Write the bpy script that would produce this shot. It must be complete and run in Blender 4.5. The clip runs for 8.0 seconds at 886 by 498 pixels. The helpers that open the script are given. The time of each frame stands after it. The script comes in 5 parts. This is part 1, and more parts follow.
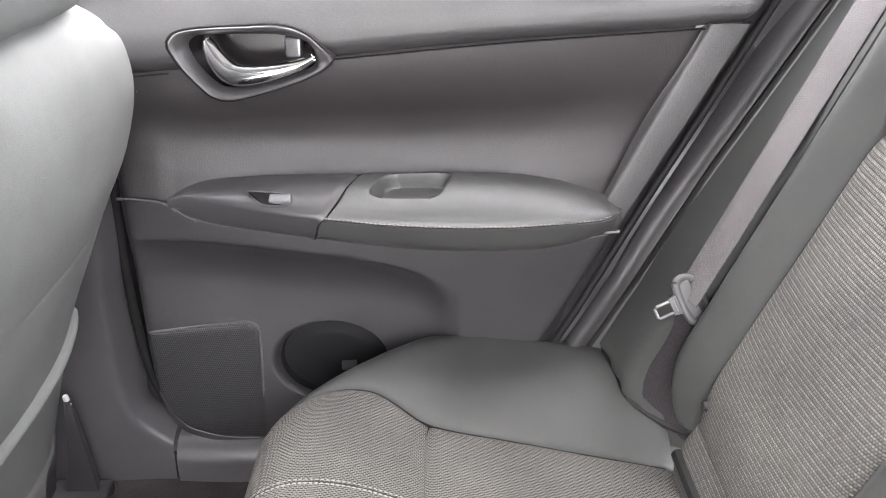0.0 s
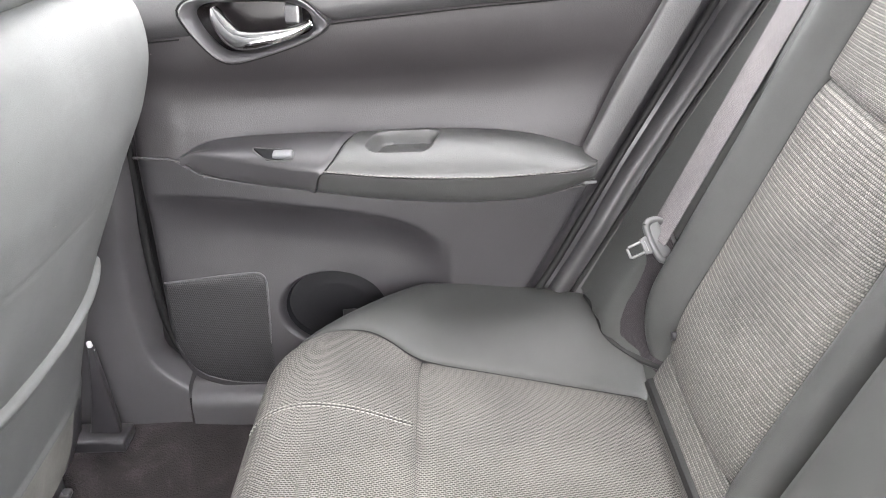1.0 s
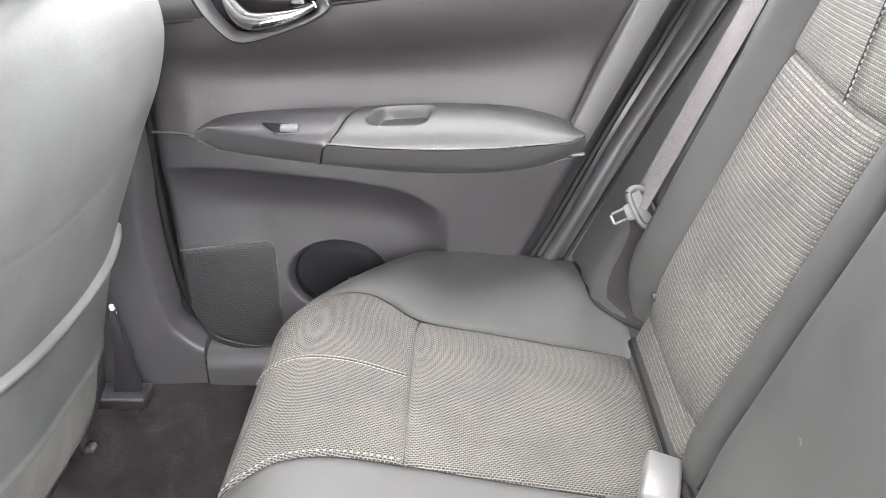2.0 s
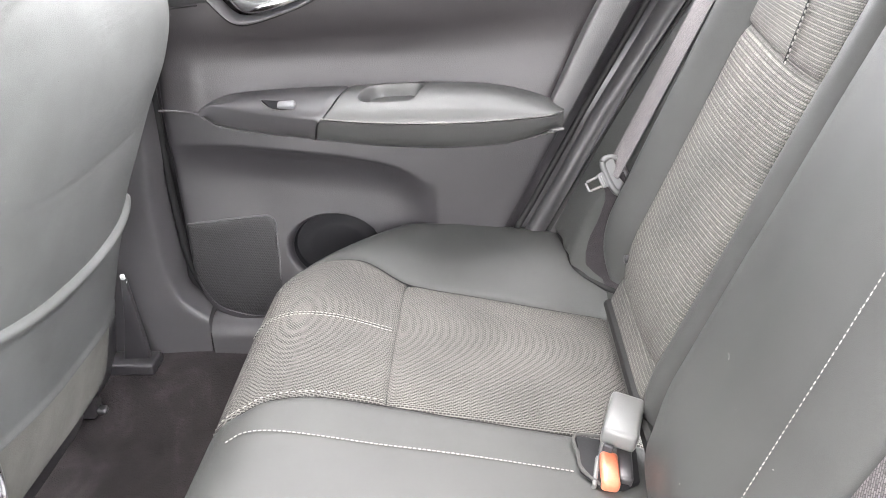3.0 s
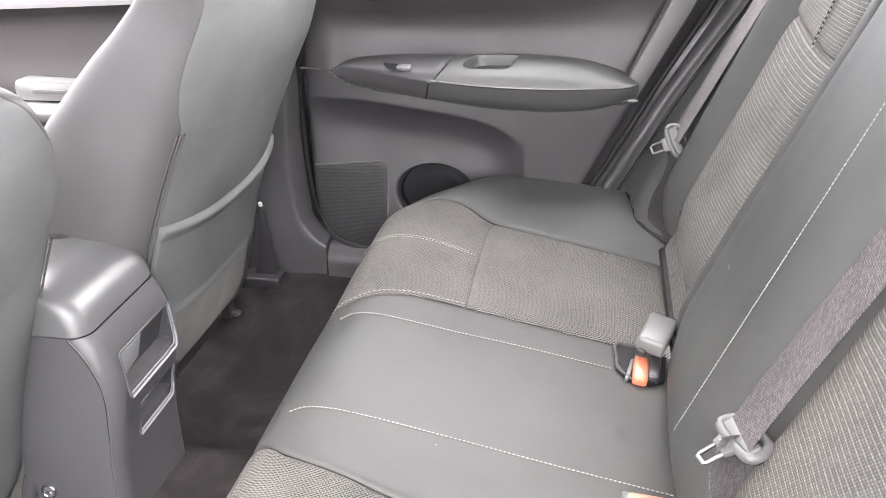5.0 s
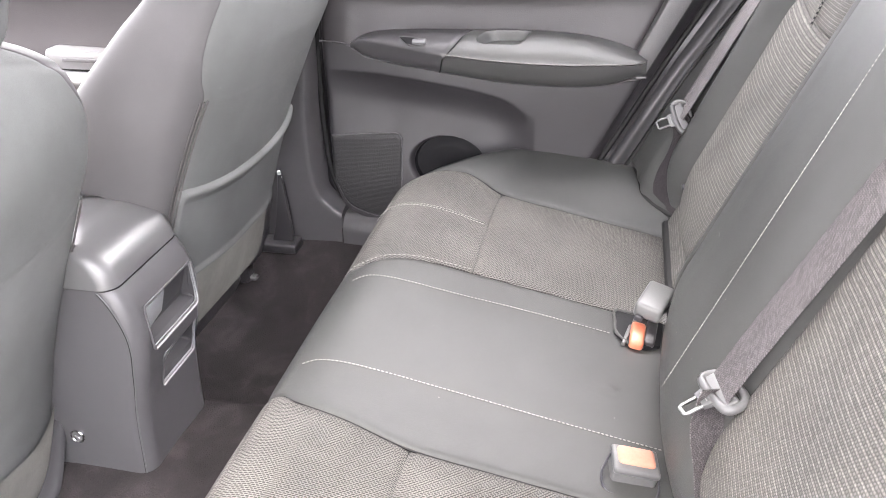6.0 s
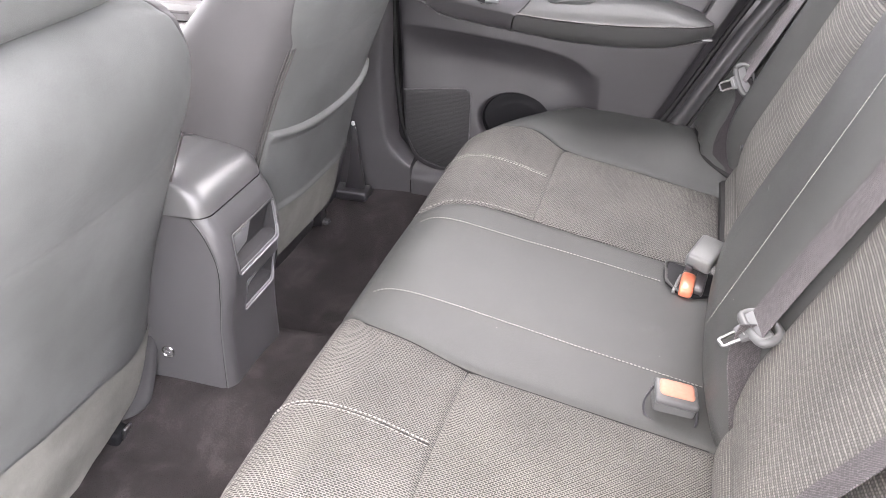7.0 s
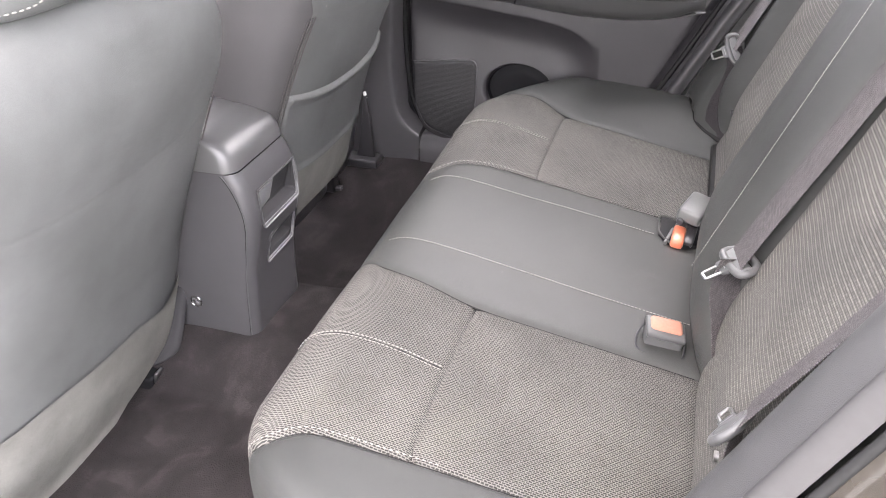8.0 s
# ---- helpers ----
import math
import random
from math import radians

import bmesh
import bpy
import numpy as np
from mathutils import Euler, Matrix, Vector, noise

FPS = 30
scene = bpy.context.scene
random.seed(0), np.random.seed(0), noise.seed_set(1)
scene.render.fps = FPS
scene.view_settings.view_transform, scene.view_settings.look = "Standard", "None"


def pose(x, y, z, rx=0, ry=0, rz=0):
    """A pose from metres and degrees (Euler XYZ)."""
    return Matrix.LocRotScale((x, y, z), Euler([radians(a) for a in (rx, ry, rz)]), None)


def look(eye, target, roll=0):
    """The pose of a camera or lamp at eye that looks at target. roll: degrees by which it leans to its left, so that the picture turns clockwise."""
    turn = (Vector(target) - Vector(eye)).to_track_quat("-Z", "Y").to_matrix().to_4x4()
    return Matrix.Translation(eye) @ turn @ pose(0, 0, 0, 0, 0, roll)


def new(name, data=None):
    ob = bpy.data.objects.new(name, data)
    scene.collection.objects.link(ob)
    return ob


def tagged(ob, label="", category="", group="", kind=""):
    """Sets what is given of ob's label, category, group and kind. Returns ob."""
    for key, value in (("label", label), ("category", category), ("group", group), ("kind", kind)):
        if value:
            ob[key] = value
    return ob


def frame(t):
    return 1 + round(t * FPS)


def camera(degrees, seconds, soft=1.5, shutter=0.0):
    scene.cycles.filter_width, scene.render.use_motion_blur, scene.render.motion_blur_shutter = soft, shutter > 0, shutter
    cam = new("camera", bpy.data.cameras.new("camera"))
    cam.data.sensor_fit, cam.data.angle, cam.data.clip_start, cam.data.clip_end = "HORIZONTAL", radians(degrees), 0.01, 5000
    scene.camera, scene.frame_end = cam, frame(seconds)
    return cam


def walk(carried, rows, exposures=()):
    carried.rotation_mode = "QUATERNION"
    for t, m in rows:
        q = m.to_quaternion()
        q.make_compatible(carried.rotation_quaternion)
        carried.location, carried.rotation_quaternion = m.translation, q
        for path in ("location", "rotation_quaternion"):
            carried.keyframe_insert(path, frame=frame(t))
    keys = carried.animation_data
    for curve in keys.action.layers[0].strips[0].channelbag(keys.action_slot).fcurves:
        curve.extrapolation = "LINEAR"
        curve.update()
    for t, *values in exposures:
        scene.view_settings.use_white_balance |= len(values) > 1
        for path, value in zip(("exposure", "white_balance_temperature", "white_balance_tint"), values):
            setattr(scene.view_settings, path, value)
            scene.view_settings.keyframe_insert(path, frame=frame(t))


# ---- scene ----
cam = camera(57.5, 8.0, soft=0.95)
PATH = [
    (0, (0.016, -0.299, 0.975), (0.03, 1.493, 0.087), -0.2),
    (0.5, (0.041, -0.356, 0.972), (0.024, 1.444, 0.099), -1.3),
    (1, (0.039, -0.404, 0.963), (0.032, 1.379, 0.057), -1.3),
    (1.5, (0.051, -0.444, 0.967), (0.016, 1.328, 0.041), -1.5),
    (3, (0.124, -0.583, 0.935), (0.02, 1.205, 0.044), -2.8),
    (3.5, (0.134, -0.637, 0.931), (-0.025, 1.141, 0.029), -2.7),
    (4, (0.158, -0.71, 0.932), (-0.104, 1.062, 0.043), -3.1),
    (4.5, (0.167, -0.787, 0.956), (-0.156, 0.972, 0.06), -2.4),
    (6, (0.198, -0.884, 0.978), (-0.188, 0.83, 0.024), -1.5),
    (6.5, (0.215, -0.932, 0.989), (-0.248, 0.742, -0.002), -1.4),
    (7, (0.215, -0.975, 0.988), (-0.306, 0.664, -0.033), -1.4),
    (7.5, (0.224, -1.024, 0.992), (-0.296, 0.599, -0.055), -1.8),
    (8, (0.237, -1.086, 0.995), (-0.285, 0.534, -0.056), -1.5),
]
walk(cam, [(t, look(eye, target, roll)) for t, eye, target, roll in PATH], [(0.0, 4.12, 6500, 14), (0.5, 4.18, 6500, 14), (1.0, 4.49, 6500, 13), (3.0, 4.57, 6500, 13), (4.5, 4.2, 6500, 15), (6.0, 4.28, 6500, 17), (6.5, 4.08, 6500, 18), (7.5, 4.08, 6500, 18), (8.0, 3.83, 6500, 18)])

# ---- world and light ----
world = bpy.data.worlds.new("overcast_sky")
scene.world = world
world.use_nodes = True
wn = world.node_tree.nodes
sky = wn.new("ShaderNodeTexSky")
sky.sky_type, sky.sun_disc = "NISHITA", False
sky.sun_elevation, sky.sun_rotation = radians(50), radians(200)
sky.dust_density = 4.0
cloud = wn.new("ShaderNodeMix")
cloud.data_type = "RGBA"
cloud.inputs[0].default_value = 0.85
height = wn.new("ShaderNodeSeparateXYZ")
where = wn.new("ShaderNodeTexCoord")
world.node_tree.links.new(where.outputs["Generated"], height.inputs[0])
grey = wn.new("ShaderNodeMapRange")
for key, value in (("From Min", 0.0), ("From Max", 1.0), ("To Min", 6.0), ("To Max", 7.5)):
    grey.inputs[key].default_value = value
world.node_tree.links.new(height.outputs[2], grey.inputs["Value"])
world.node_tree.links.new(grey.outputs[0], cloud.inputs[7])
world.node_tree.links.new(sky.outputs[0], cloud.inputs[6])
world.node_tree.links.new(cloud.outputs[2], wn["Background"].inputs[0])
wn["Background"].inputs[1].default_value = 0.15
sun = new("sun", bpy.data.lights.new("sun", "SUN"))
sun.data.energy, sun.data.angle, sun.data.color = 0.9, radians(70), (1.0, 0.97, 0.93)
sun.matrix_world = look((0.5, 2.2, 2.8), (0, 0, 0))


# ---- materials ----
def nodes_of(name):
    m = bpy.data.materials.new(name)
    m.use_nodes = True
    nt = m.node_tree
    return m, nt, nt.nodes["Principled BSDF"]


def link(nt, a, b):
    nt.links.new(a, b)


def node(nt, kind, **values):
    n = nt.nodes.new(kind)
    for key, value in values.items():
        n.inputs[key].default_value = value
    return n


def ramp(nt, source, stops):
    r = nt.nodes.new("ShaderNodeValToRGB")
    r.color_ramp.elements[0].position, r.color_ramp.elements[0].color = stops[0][0], (*stops[0][1], 1)
    r.color_ramp.elements[1].position, r.color_ramp.elements[1].color = stops[1][0], (*stops[1][1], 1)
    for p, c in stops[2:]:
        r.color_ramp.elements.new(p).color = (*c, 1)
    link(nt, source, r.inputs[0])
    return r.outputs[0]


def grained(name, dark, light, rough, grain, depth, stain=6.0, metal=0.0, coat=0.0, sheen=0.0, rough_var=0.08, spec=0.5):
    """A moulded or covered surface: two scales of tone, a fine grain in relief and an uneven gloss."""
    m, nt, bsdf = nodes_of(name)
    co = nt.nodes.new("ShaderNodeTexCoord")
    big = node(nt, "ShaderNodeTexNoise", Scale=stain, Detail=5.0, Roughness=0.6)
    fine = node(nt, "ShaderNodeTexNoise", Scale=grain, Detail=3.0)
    link(nt, co.outputs["Object"], big.inputs["Vector"])
    link(nt, co.outputs["Object"], fine.inputs["Vector"])
    mix = node(nt, "ShaderNodeMath")
    mix.operation = "MULTIPLY_ADD"
    link(nt, fine.outputs[0], mix.inputs[0])
    mix.inputs[1].default_value = 0.45
    link(nt, big.outputs[0], mix.inputs[2])
    link(nt, ramp(nt, mix.outputs[0], [(0.45, dark), (1.0, light)]), bsdf.inputs["Base Color"])
    gloss = node(nt, "ShaderNodeMapRange", **{"To Min": rough - rough_var, "To Max": rough + rough_var})
    link(nt, big.outputs[0], gloss.inputs["Value"])
    link(nt, gloss.outputs[0], bsdf.inputs["Roughness"])
    bump = node(nt, "ShaderNodeBump", Strength=0.5, Distance=depth)
    link(nt, fine.outputs[0], bump.inputs["Height"])
    link(nt, bump.outputs[0], bsdf.inputs["Normal"])
    bsdf.inputs["Metallic"].default_value = metal
    bsdf.inputs["Coat Weight"].default_value = coat
    bsdf.inputs["Sheen Weight"].default_value = sheen
    bsdf.inputs["Specular IOR Level"].default_value = spec
    return m


def woven(name, dark, light, warm, wide, high, depth, turn=0.0, rib=0.0, net=False, strand=0.25):
    """A coarse weave laid out on the cover in metres: a pale net with dark slots, or pale dashes in a dark ground, in ribs or not."""
    m, nt, bsdf = nodes_of(name)
    uv = nt.nodes.new("ShaderNodeUVMap")
    warp = node(nt, "ShaderNodeTexNoise", Scale=9.0, Detail=2.0)
    link(nt, uv.outputs[0], warp.inputs["Vector"])
    shift = nt.nodes.new("ShaderNodeVectorMath")
    shift.operation = "MULTIPLY_ADD"
    link(nt, warp.outputs["Color"], shift.inputs[0])
    shift.inputs[1].default_value = (0.0012, 0.0012, 0)
    link(nt, uv.outputs[0], shift.inputs[2])
    jitter = node(nt, "ShaderNodeTexNoise", Scale=260.0, Detail=1.0)
    link(nt, uv.outputs[0], jitter.inputs["Vector"])
    loose = nt.nodes.new("ShaderNodeVectorMath")
    loose.operation = "MULTIPLY_ADD"
    link(nt, jitter.outputs["Color"], loose.inputs[0])
    loose.inputs[1].default_value = (high * 0.55, high * 0.55, 0)
    link(nt, shift.outputs[0], loose.inputs[2])
    turned = nt.nodes.new("ShaderNodeVectorRotate")
    turned.inputs["Angle"].default_value = radians(turn)
    link(nt, loose.outputs[0], turned.inputs["Vector"])
    dash = nt.nodes.new("ShaderNodeTexBrick")
    dash.offset = 0.5
    link(nt, turned.outputs[0], dash.inputs["Vector"])
    for key, value in (("Scale", 1.0), ("Brick Width", wide), ("Row Height", high), ("Mortar Size", high * strand), ("Mortar Smooth", 0.9)):
        dash.inputs[key].default_value = value
    dash.inputs["Color1"].default_value = (*(dark if net else light), 1)
    dash.inputs["Color2"].default_value = (*([c * 1.5 for c in dark] if net else warm), 1)
    dash.inputs["Mortar"].default_value = (*(light if net else dark), 1)
    fibre = node(nt, "ShaderNodeTexNoise", Scale=900.0, Detail=2.0)
    link(nt, uv.outputs[0], fibre.inputs["Vector"])
    worn = node(nt, "ShaderNodeTexNoise", Scale=7.0, Detail=4.0)
    link(nt, uv.outputs[0], worn.inputs["Vector"])
    tone = nt.nodes.new("ShaderNodeMath")
    tone.operation = "MULTIPLY_ADD"
    link(nt, fibre.outputs[0], tone.inputs[0])
    tone.inputs[1].default_value = 0.7
    link(nt, worn.outputs[0], tone.inputs[2])
    shade = nt.nodes.new("ShaderNodeMix")
    shade.data_type, shade.blend_type = "RGBA", "MULTIPLY"
    shade.inputs[0].default_value = 1.0
    link(nt, dash.outputs["Color"], shade.inputs[6])
    link(nt, ramp(nt, tone.outputs[0], [(0.4, (0.66, 0.66, 0.665)), (1.1, (1.22, 1.20, 1.17))]), shade.inputs[7])
    out = shade.outputs[2]
    if rib:
        cord = node(nt, "ShaderNodeTexWave", Scale=0.314 / rib, Distortion=0.25, Detail=1.0)
        link(nt, shift.outputs[0], cord.inputs["Vector"])
        pale = nt.nodes.new("ShaderNodeMix")
        pale.data_type, pale.blend_type = "RGBA", "MULTIPLY"
        pale.inputs[0].default_value = 1.0
        link(nt, out, pale.inputs[6])
        link(nt, ramp(nt, cord.outputs["Fac"], [(0.0, (0.82, 0.82, 0.82)), (1.0, (1.29, 1.28, 1.26)), (0.60, (0.90, 0.90, 0.89))]), pale.inputs[7])
        out = pale.outputs[2]
    link(nt, out, bsdf.inputs["Base Color"])
    bsdf.inputs["Roughness"].default_value = 0.8
    bsdf.inputs["Specular IOR Level"].default_value = 0.25
    bump = node(nt, "ShaderNodeBump", Strength=0.8, Distance=depth)
    bump.invert = not net
    link(nt, dash.outputs["Fac"], bump.inputs["Height"])
    link(nt, bump.outputs[0], bsdf.inputs["Normal"])
    return m


def dotted(name, base, hole, pitch):
    """A moulded grille: rows of small sunk holes."""
    m, nt, bsdf = nodes_of(name)
    uv = nt.nodes.new("ShaderNodeUVMap")
    cells = nt.nodes.new("ShaderNodeTexBrick")
    cells.offset = 0.5
    link(nt, uv.outputs[0], cells.inputs["Vector"])
    for key, value in (("Scale", 1.0), ("Brick Width", pitch), ("Row Height", pitch), ("Mortar Size", pitch * 0.22), ("Mortar Smooth", 0.6)):
        cells.inputs[key].default_value = value
    cells.inputs["Color1"].default_value = cells.inputs["Color2"].default_value = (*hole, 1)
    cells.inputs["Mortar"].default_value = (*base, 1)
    link(nt, cells.outputs["Color"], bsdf.inputs["Base Color"])
    bsdf.inputs["Roughness"].default_value = 0.5
    bump = node(nt, "ShaderNodeBump", Strength=0.6, Distance=0.0012)
    link(nt, cells.outputs["Fac"], bump.inputs["Height"])
    link(nt, bump.outputs[0], bsdf.inputs["Normal"])
    return m


PILLAR = grained("satin_pillar_plastic", (0.055, 0.053, 0.055), (0.075, 0.072, 0.075), 0.34, 900.0, 0.0003, rough_var=0.03)
REAR = grained("grained_rear_pillar_plastic", (0.036, 0.0345, 0.036), (0.052, 0.050, 0.052), 0.47, 900.0, 0.0004)
PLASTIC = grained("grained_charcoal_plastic", (0.026, 0.0245, 0.0265), (0.039, 0.037, 0.0395), 0.33, 900.0, 0.0006, spec=0.65)
SOFT = grained("soft_touch_charcoal_skin", (0.0235, 0.0212, 0.0226), (0.037, 0.0335, 0.0353), 0.44, 600.0, 0.0007, spec=0.5)
UPPER = grained("grained_upper_door_skin", (0.070, 0.0685, 0.070), (0.104, 0.1015, 0.103), 0.40, 500.0, 0.0008)
PAD = grained("armrest_leatherette", (0.056, 0.056, 0.055), (0.082, 0.082, 0.080), 0.40, 700.0, 0.0006, spec=0.75)
SMOOTH = grained("satin_console_plastic", (0.056, 0.0540, 0.0568), (0.070, 0.0678, 0.0708), 0.30, 1200.0, 0.0003, rough_var=0.03)
LID = grained("satin_lid_plastic", (0.080, 0.079, 0.079), (0.100, 0.099, 0.099), 0.34, 1200.0, 0.0002, spec=0.7, rough_var=0.03)
VENT = grained("matt_vent_plastic", (0.030, 0.029, 0.031), (0.040, 0.039, 0.041), 0.65, 900.0, 0.0003, spec=0.25)
BACKDOOR = grained("black_front_door_skin", (0.020, 0.018, 0.019), (0.030, 0.027, 0.0285), 0.6, 600.0, 0.0007, spec=0.3)
# Black plastic; also painted shade inside the door pocket and buckle slot.
BLACK = grained("black_shade_and_plastic", (0.005, 0.005, 0.006), (0.008, 0.008, 0.0095), 0.7, 300.0, 0.0005, spec=0.25)
# Rubber and seams; also stands in for shade in creases and gaps.
RUBBER_AND_SHADE = grained("black_rubber_and_shade", (0.006, 0.006, 0.006), (0.013, 0.013, 0.013), 0.6, 300.0, 0.0005, spec=0.25)
BOWL = grained("brown_black_glossy_recess", (0.014, 0.012, 0.0125), (0.022, 0.019, 0.0195), 0.20, 400.0, 0.0002)
DARK = grained("black_recess_plastic", (0.014, 0.014, 0.017), (0.022, 0.022, 0.026), 0.5, 500.0, 0.0003)
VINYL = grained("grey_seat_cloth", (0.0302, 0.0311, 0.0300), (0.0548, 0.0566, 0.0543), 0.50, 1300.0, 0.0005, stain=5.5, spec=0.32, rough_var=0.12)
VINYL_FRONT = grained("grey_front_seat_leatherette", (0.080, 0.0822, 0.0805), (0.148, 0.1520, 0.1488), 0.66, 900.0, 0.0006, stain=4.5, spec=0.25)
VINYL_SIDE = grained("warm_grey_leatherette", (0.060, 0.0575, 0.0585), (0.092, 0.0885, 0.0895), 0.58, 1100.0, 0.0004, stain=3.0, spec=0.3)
VINYL_SEAM = grained("brown_grey_seam", (0.06, 0.054, 0.054), (0.085, 0.078, 0.078), 0.6, 900.0, 0.0003)
FLAP = grained("pale_grey_flap_cloth", (0.13, 0.128, 0.115), (0.22, 0.217, 0.198), 0.85, 450.0, 0.001, stain=14.0)
def brushed(name, dark, light, worn):
    """Carpet pile: sweeping brush marks, dusty patches and short fibres."""
    m, nt, bsdf = nodes_of(name)
    co = nt.nodes.new("ShaderNodeTexCoord")
    sweep = node(nt, "ShaderNodeTexNoise", Scale=11.0, Detail=2.5, Distortion=0.9)
    dust = node(nt, "ShaderNodeTexNoise", Scale=30.0, Detail=5.0, Roughness=0.6)
    pile = node(nt, "ShaderNodeTexNoise", Scale=420.0, Detail=2.0)
    for n in (sweep, dust, pile):
        link(nt, co.outputs["Object"], n.inputs["Vector"])
    tone = nt.nodes.new("ShaderNodeMath")
    tone.operation = "MULTIPLY_ADD"
    link(nt, pile.outputs[0], tone.inputs[0])
    tone.inputs[1].default_value = 0.34
    link(nt, sweep.outputs[0], tone.inputs[2])
    both = nt.nodes.new("ShaderNodeMath")
    both.operation = "MULTIPLY_ADD"
    link(nt, dust.outputs[0], both.inputs[0])
    both.inputs[1].default_value = 0.28
    link(nt, tone.outputs[0], both.inputs[2])
    link(nt, ramp(nt, both.outputs[0], [(0.50, dark), (0.86, light), (1.30, worn)]), bsdf.inputs["Base Color"])
    bsdf.inputs["Roughness"].default_value = 0.95
    bsdf.inputs["Specular IOR Level"].default_value = 0.15
    bump = node(nt, "ShaderNodeBump", Strength=0.7, Distance=0.003)
    link(nt, pile.outputs[0], bump.inputs["Height"])
    link(nt, bump.outputs[0], bsdf.inputs["Normal"])
    return m


CARPET = brushed("worn_brown_black_carpet", (0.0165, 0.0143, 0.0148), (0.0285, 0.0246, 0.0252), (0.043, 0.0375, 0.0378))
WEAVE = woven("seat_insert_weave", (0.0195, 0.0192, 0.0185), (0.146, 0.1435, 0.1370), (0.12, 0.117, 0.11), 0.0048, 0.0027, 0.0011, net=True, strand=0.33)
WEAVE_BACK = woven("backrest_insert_weave", (0.056, 0.0552, 0.0530), (0.142, 0.1400, 0.1335), (0.095, 0.0925, 0.088), 0.0034, 0.0029, 0.0010, turn=90, rib=0.0058, strand=0.30)
WEBBING = woven("seat_belt_webbing", (0.058, 0.0545, 0.058), (0.135, 0.127, 0.132), (0.110, 0.103, 0.107), 0.0034, 0.0015, 0.0004)
# Darker copies of the same webbing, with shade put into the colour.
WEBBING_SHADED = woven("shaded_seat_belt_webbing", (0.026, 0.0245, 0.026), (0.112, 0.106, 0.110), (0.060, 0.056, 0.059), 0.0040, 0.0018, 0.0005, turn=30)
WEBBING_LAP_SHADED = woven("shaded_lap_webbing", (0.012, 0.0108, 0.0120), (0.040, 0.0360, 0.0395), (0.030, 0.027, 0.0298), 0.0040, 0.0018, 0.0005, turn=30)
STITCH = grained("cream_thread", (0.19, 0.187, 0.174), (0.27, 0.263, 0.243), 0.7, 900.0, 0.0003)
CHROME = grained("chrome", (0.62, 0.62, 0.63), (0.72, 0.72, 0.73), 0.10, 200.0, 0.00005, metal=1.0, rough_var=0.03)
STEEL = grained("brushed_steel", (0.22, 0.22, 0.22), (0.36, 0.36, 0.36), 0.38, 400.0, 0.0001, metal=1.0)
TONGUE = grained("grey_tongue_plastic", (0.060, 0.061, 0.062), (0.084, 0.085, 0.086), 0.44, 500.0, 0.0003)
LIP = grained("bright_vent_lip", (0.15, 0.15, 0.155), (0.19, 0.19, 0.195), 0.3, 700.0, 0.0002)
COVER = grained("pale_grey_buckle_cover", (0.085, 0.087, 0.086), (0.118, 0.120, 0.118), 0.36, 700.0, 0.0003)
ORANGE = grained("orange_red_button", (0.46, 0.12, 0.065), (0.56, 0.19, 0.11), 0.3, 300.0, 0.0002)
# Copy of ORANGE, paled to paint in the bright reflection on the button.
ORANGE_LIT = grained("lit_orange_button", (0.31, 0.132, 0.088), (0.39, 0.186, 0.130), 0.55, 300.0, 0.0002)
FELT = grained("grey_felt", (0.04, 0.04, 0.039), (0.075, 0.075, 0.072), 0.95, 300.0, 0.002)
WHITE = grained("white_plastic", (0.75, 0.75, 0.73), (0.82, 0.82, 0.8), 0.4, 300.0, 0.0002)
SILVER = grained("silver_painted_trim", (0.22, 0.22, 0.22), (0.28, 0.28, 0.28), 0.40, 500.0, 0.0001, metal=0.6)
PAINT = grained("grey_jamb_trim", (0.026, 0.0252, 0.0252), (0.038, 0.0368, 0.0368), 0.48, 200.0, 0.0002)
JAMB = grained("matt_jamb_cover", (0.022, 0.0220, 0.0224), (0.036, 0.036, 0.0364), 0.62, 1400.0, 0.0005, stain=10.0)
BRONZE = grained("brown_car_paint", (0.022, 0.019, 0.015), (0.036, 0.031, 0.025), 0.28, 150.0, 0.0001, stain=9.0, coat=0.6)
HEADLINER = grained("pale_headliner_felt", (0.45, 0.44, 0.42), (0.55, 0.54, 0.52), 0.95, 500.0, 0.001)
# Made this pale so the ground reflects light into the low cabin.
OUTDOORS = grained("pale_bounce_concrete", (0.32, 0.32, 0.31), (0.44, 0.44, 0.425), 0.9, 120.0, 0.004, stain=1.5)
MESH = dotted("speaker_mesh", (0.026, 0.025, 0.026), (0.012, 0.0115, 0.012), 0.0030)
RIM = grained("satin_rim_plastic", (0.085, 0.083, 0.085), (0.11, 0.108, 0.11), 0.28, 700.0, 0.0002)


# ---- builders ----
def part(name, bm, material, parent=None, label="", smooth=True):
    bmesh.ops.recalc_face_normals(bm, faces=bm.faces)
    mesh = bpy.data.meshes.new(name)
    bm.to_mesh(mesh)
    bm.free()
    mesh.materials.append(material)
    if smooth:
        mesh.polygons.foreach_set("use_smooth", [True] * len(mesh.polygons))
        mesh.set_sharp_from_angle(angle=radians(40))
    ob = new(name, mesh)
    ob.parent = parent
    if label:
        tagged(ob, label)
    return ob


def thing(name, label, category, at=(0, 0, 0), group="", kind=""):
    ob = new(name)
    ob.empty_display_size = 0.05
    ob.location = at
    return tagged(ob, label, category, group, kind)


def under(parent, children):
    """Hang parts modelled in world places under a thing that stands elsewhere."""
    shift = Matrix.Translation(-parent.location)
    for c in children:
        c.parent = parent
        c.matrix_basis = shift @ c.matrix_basis
    return parent


def lerp(a, b, t):
    return a + (b - a) * t


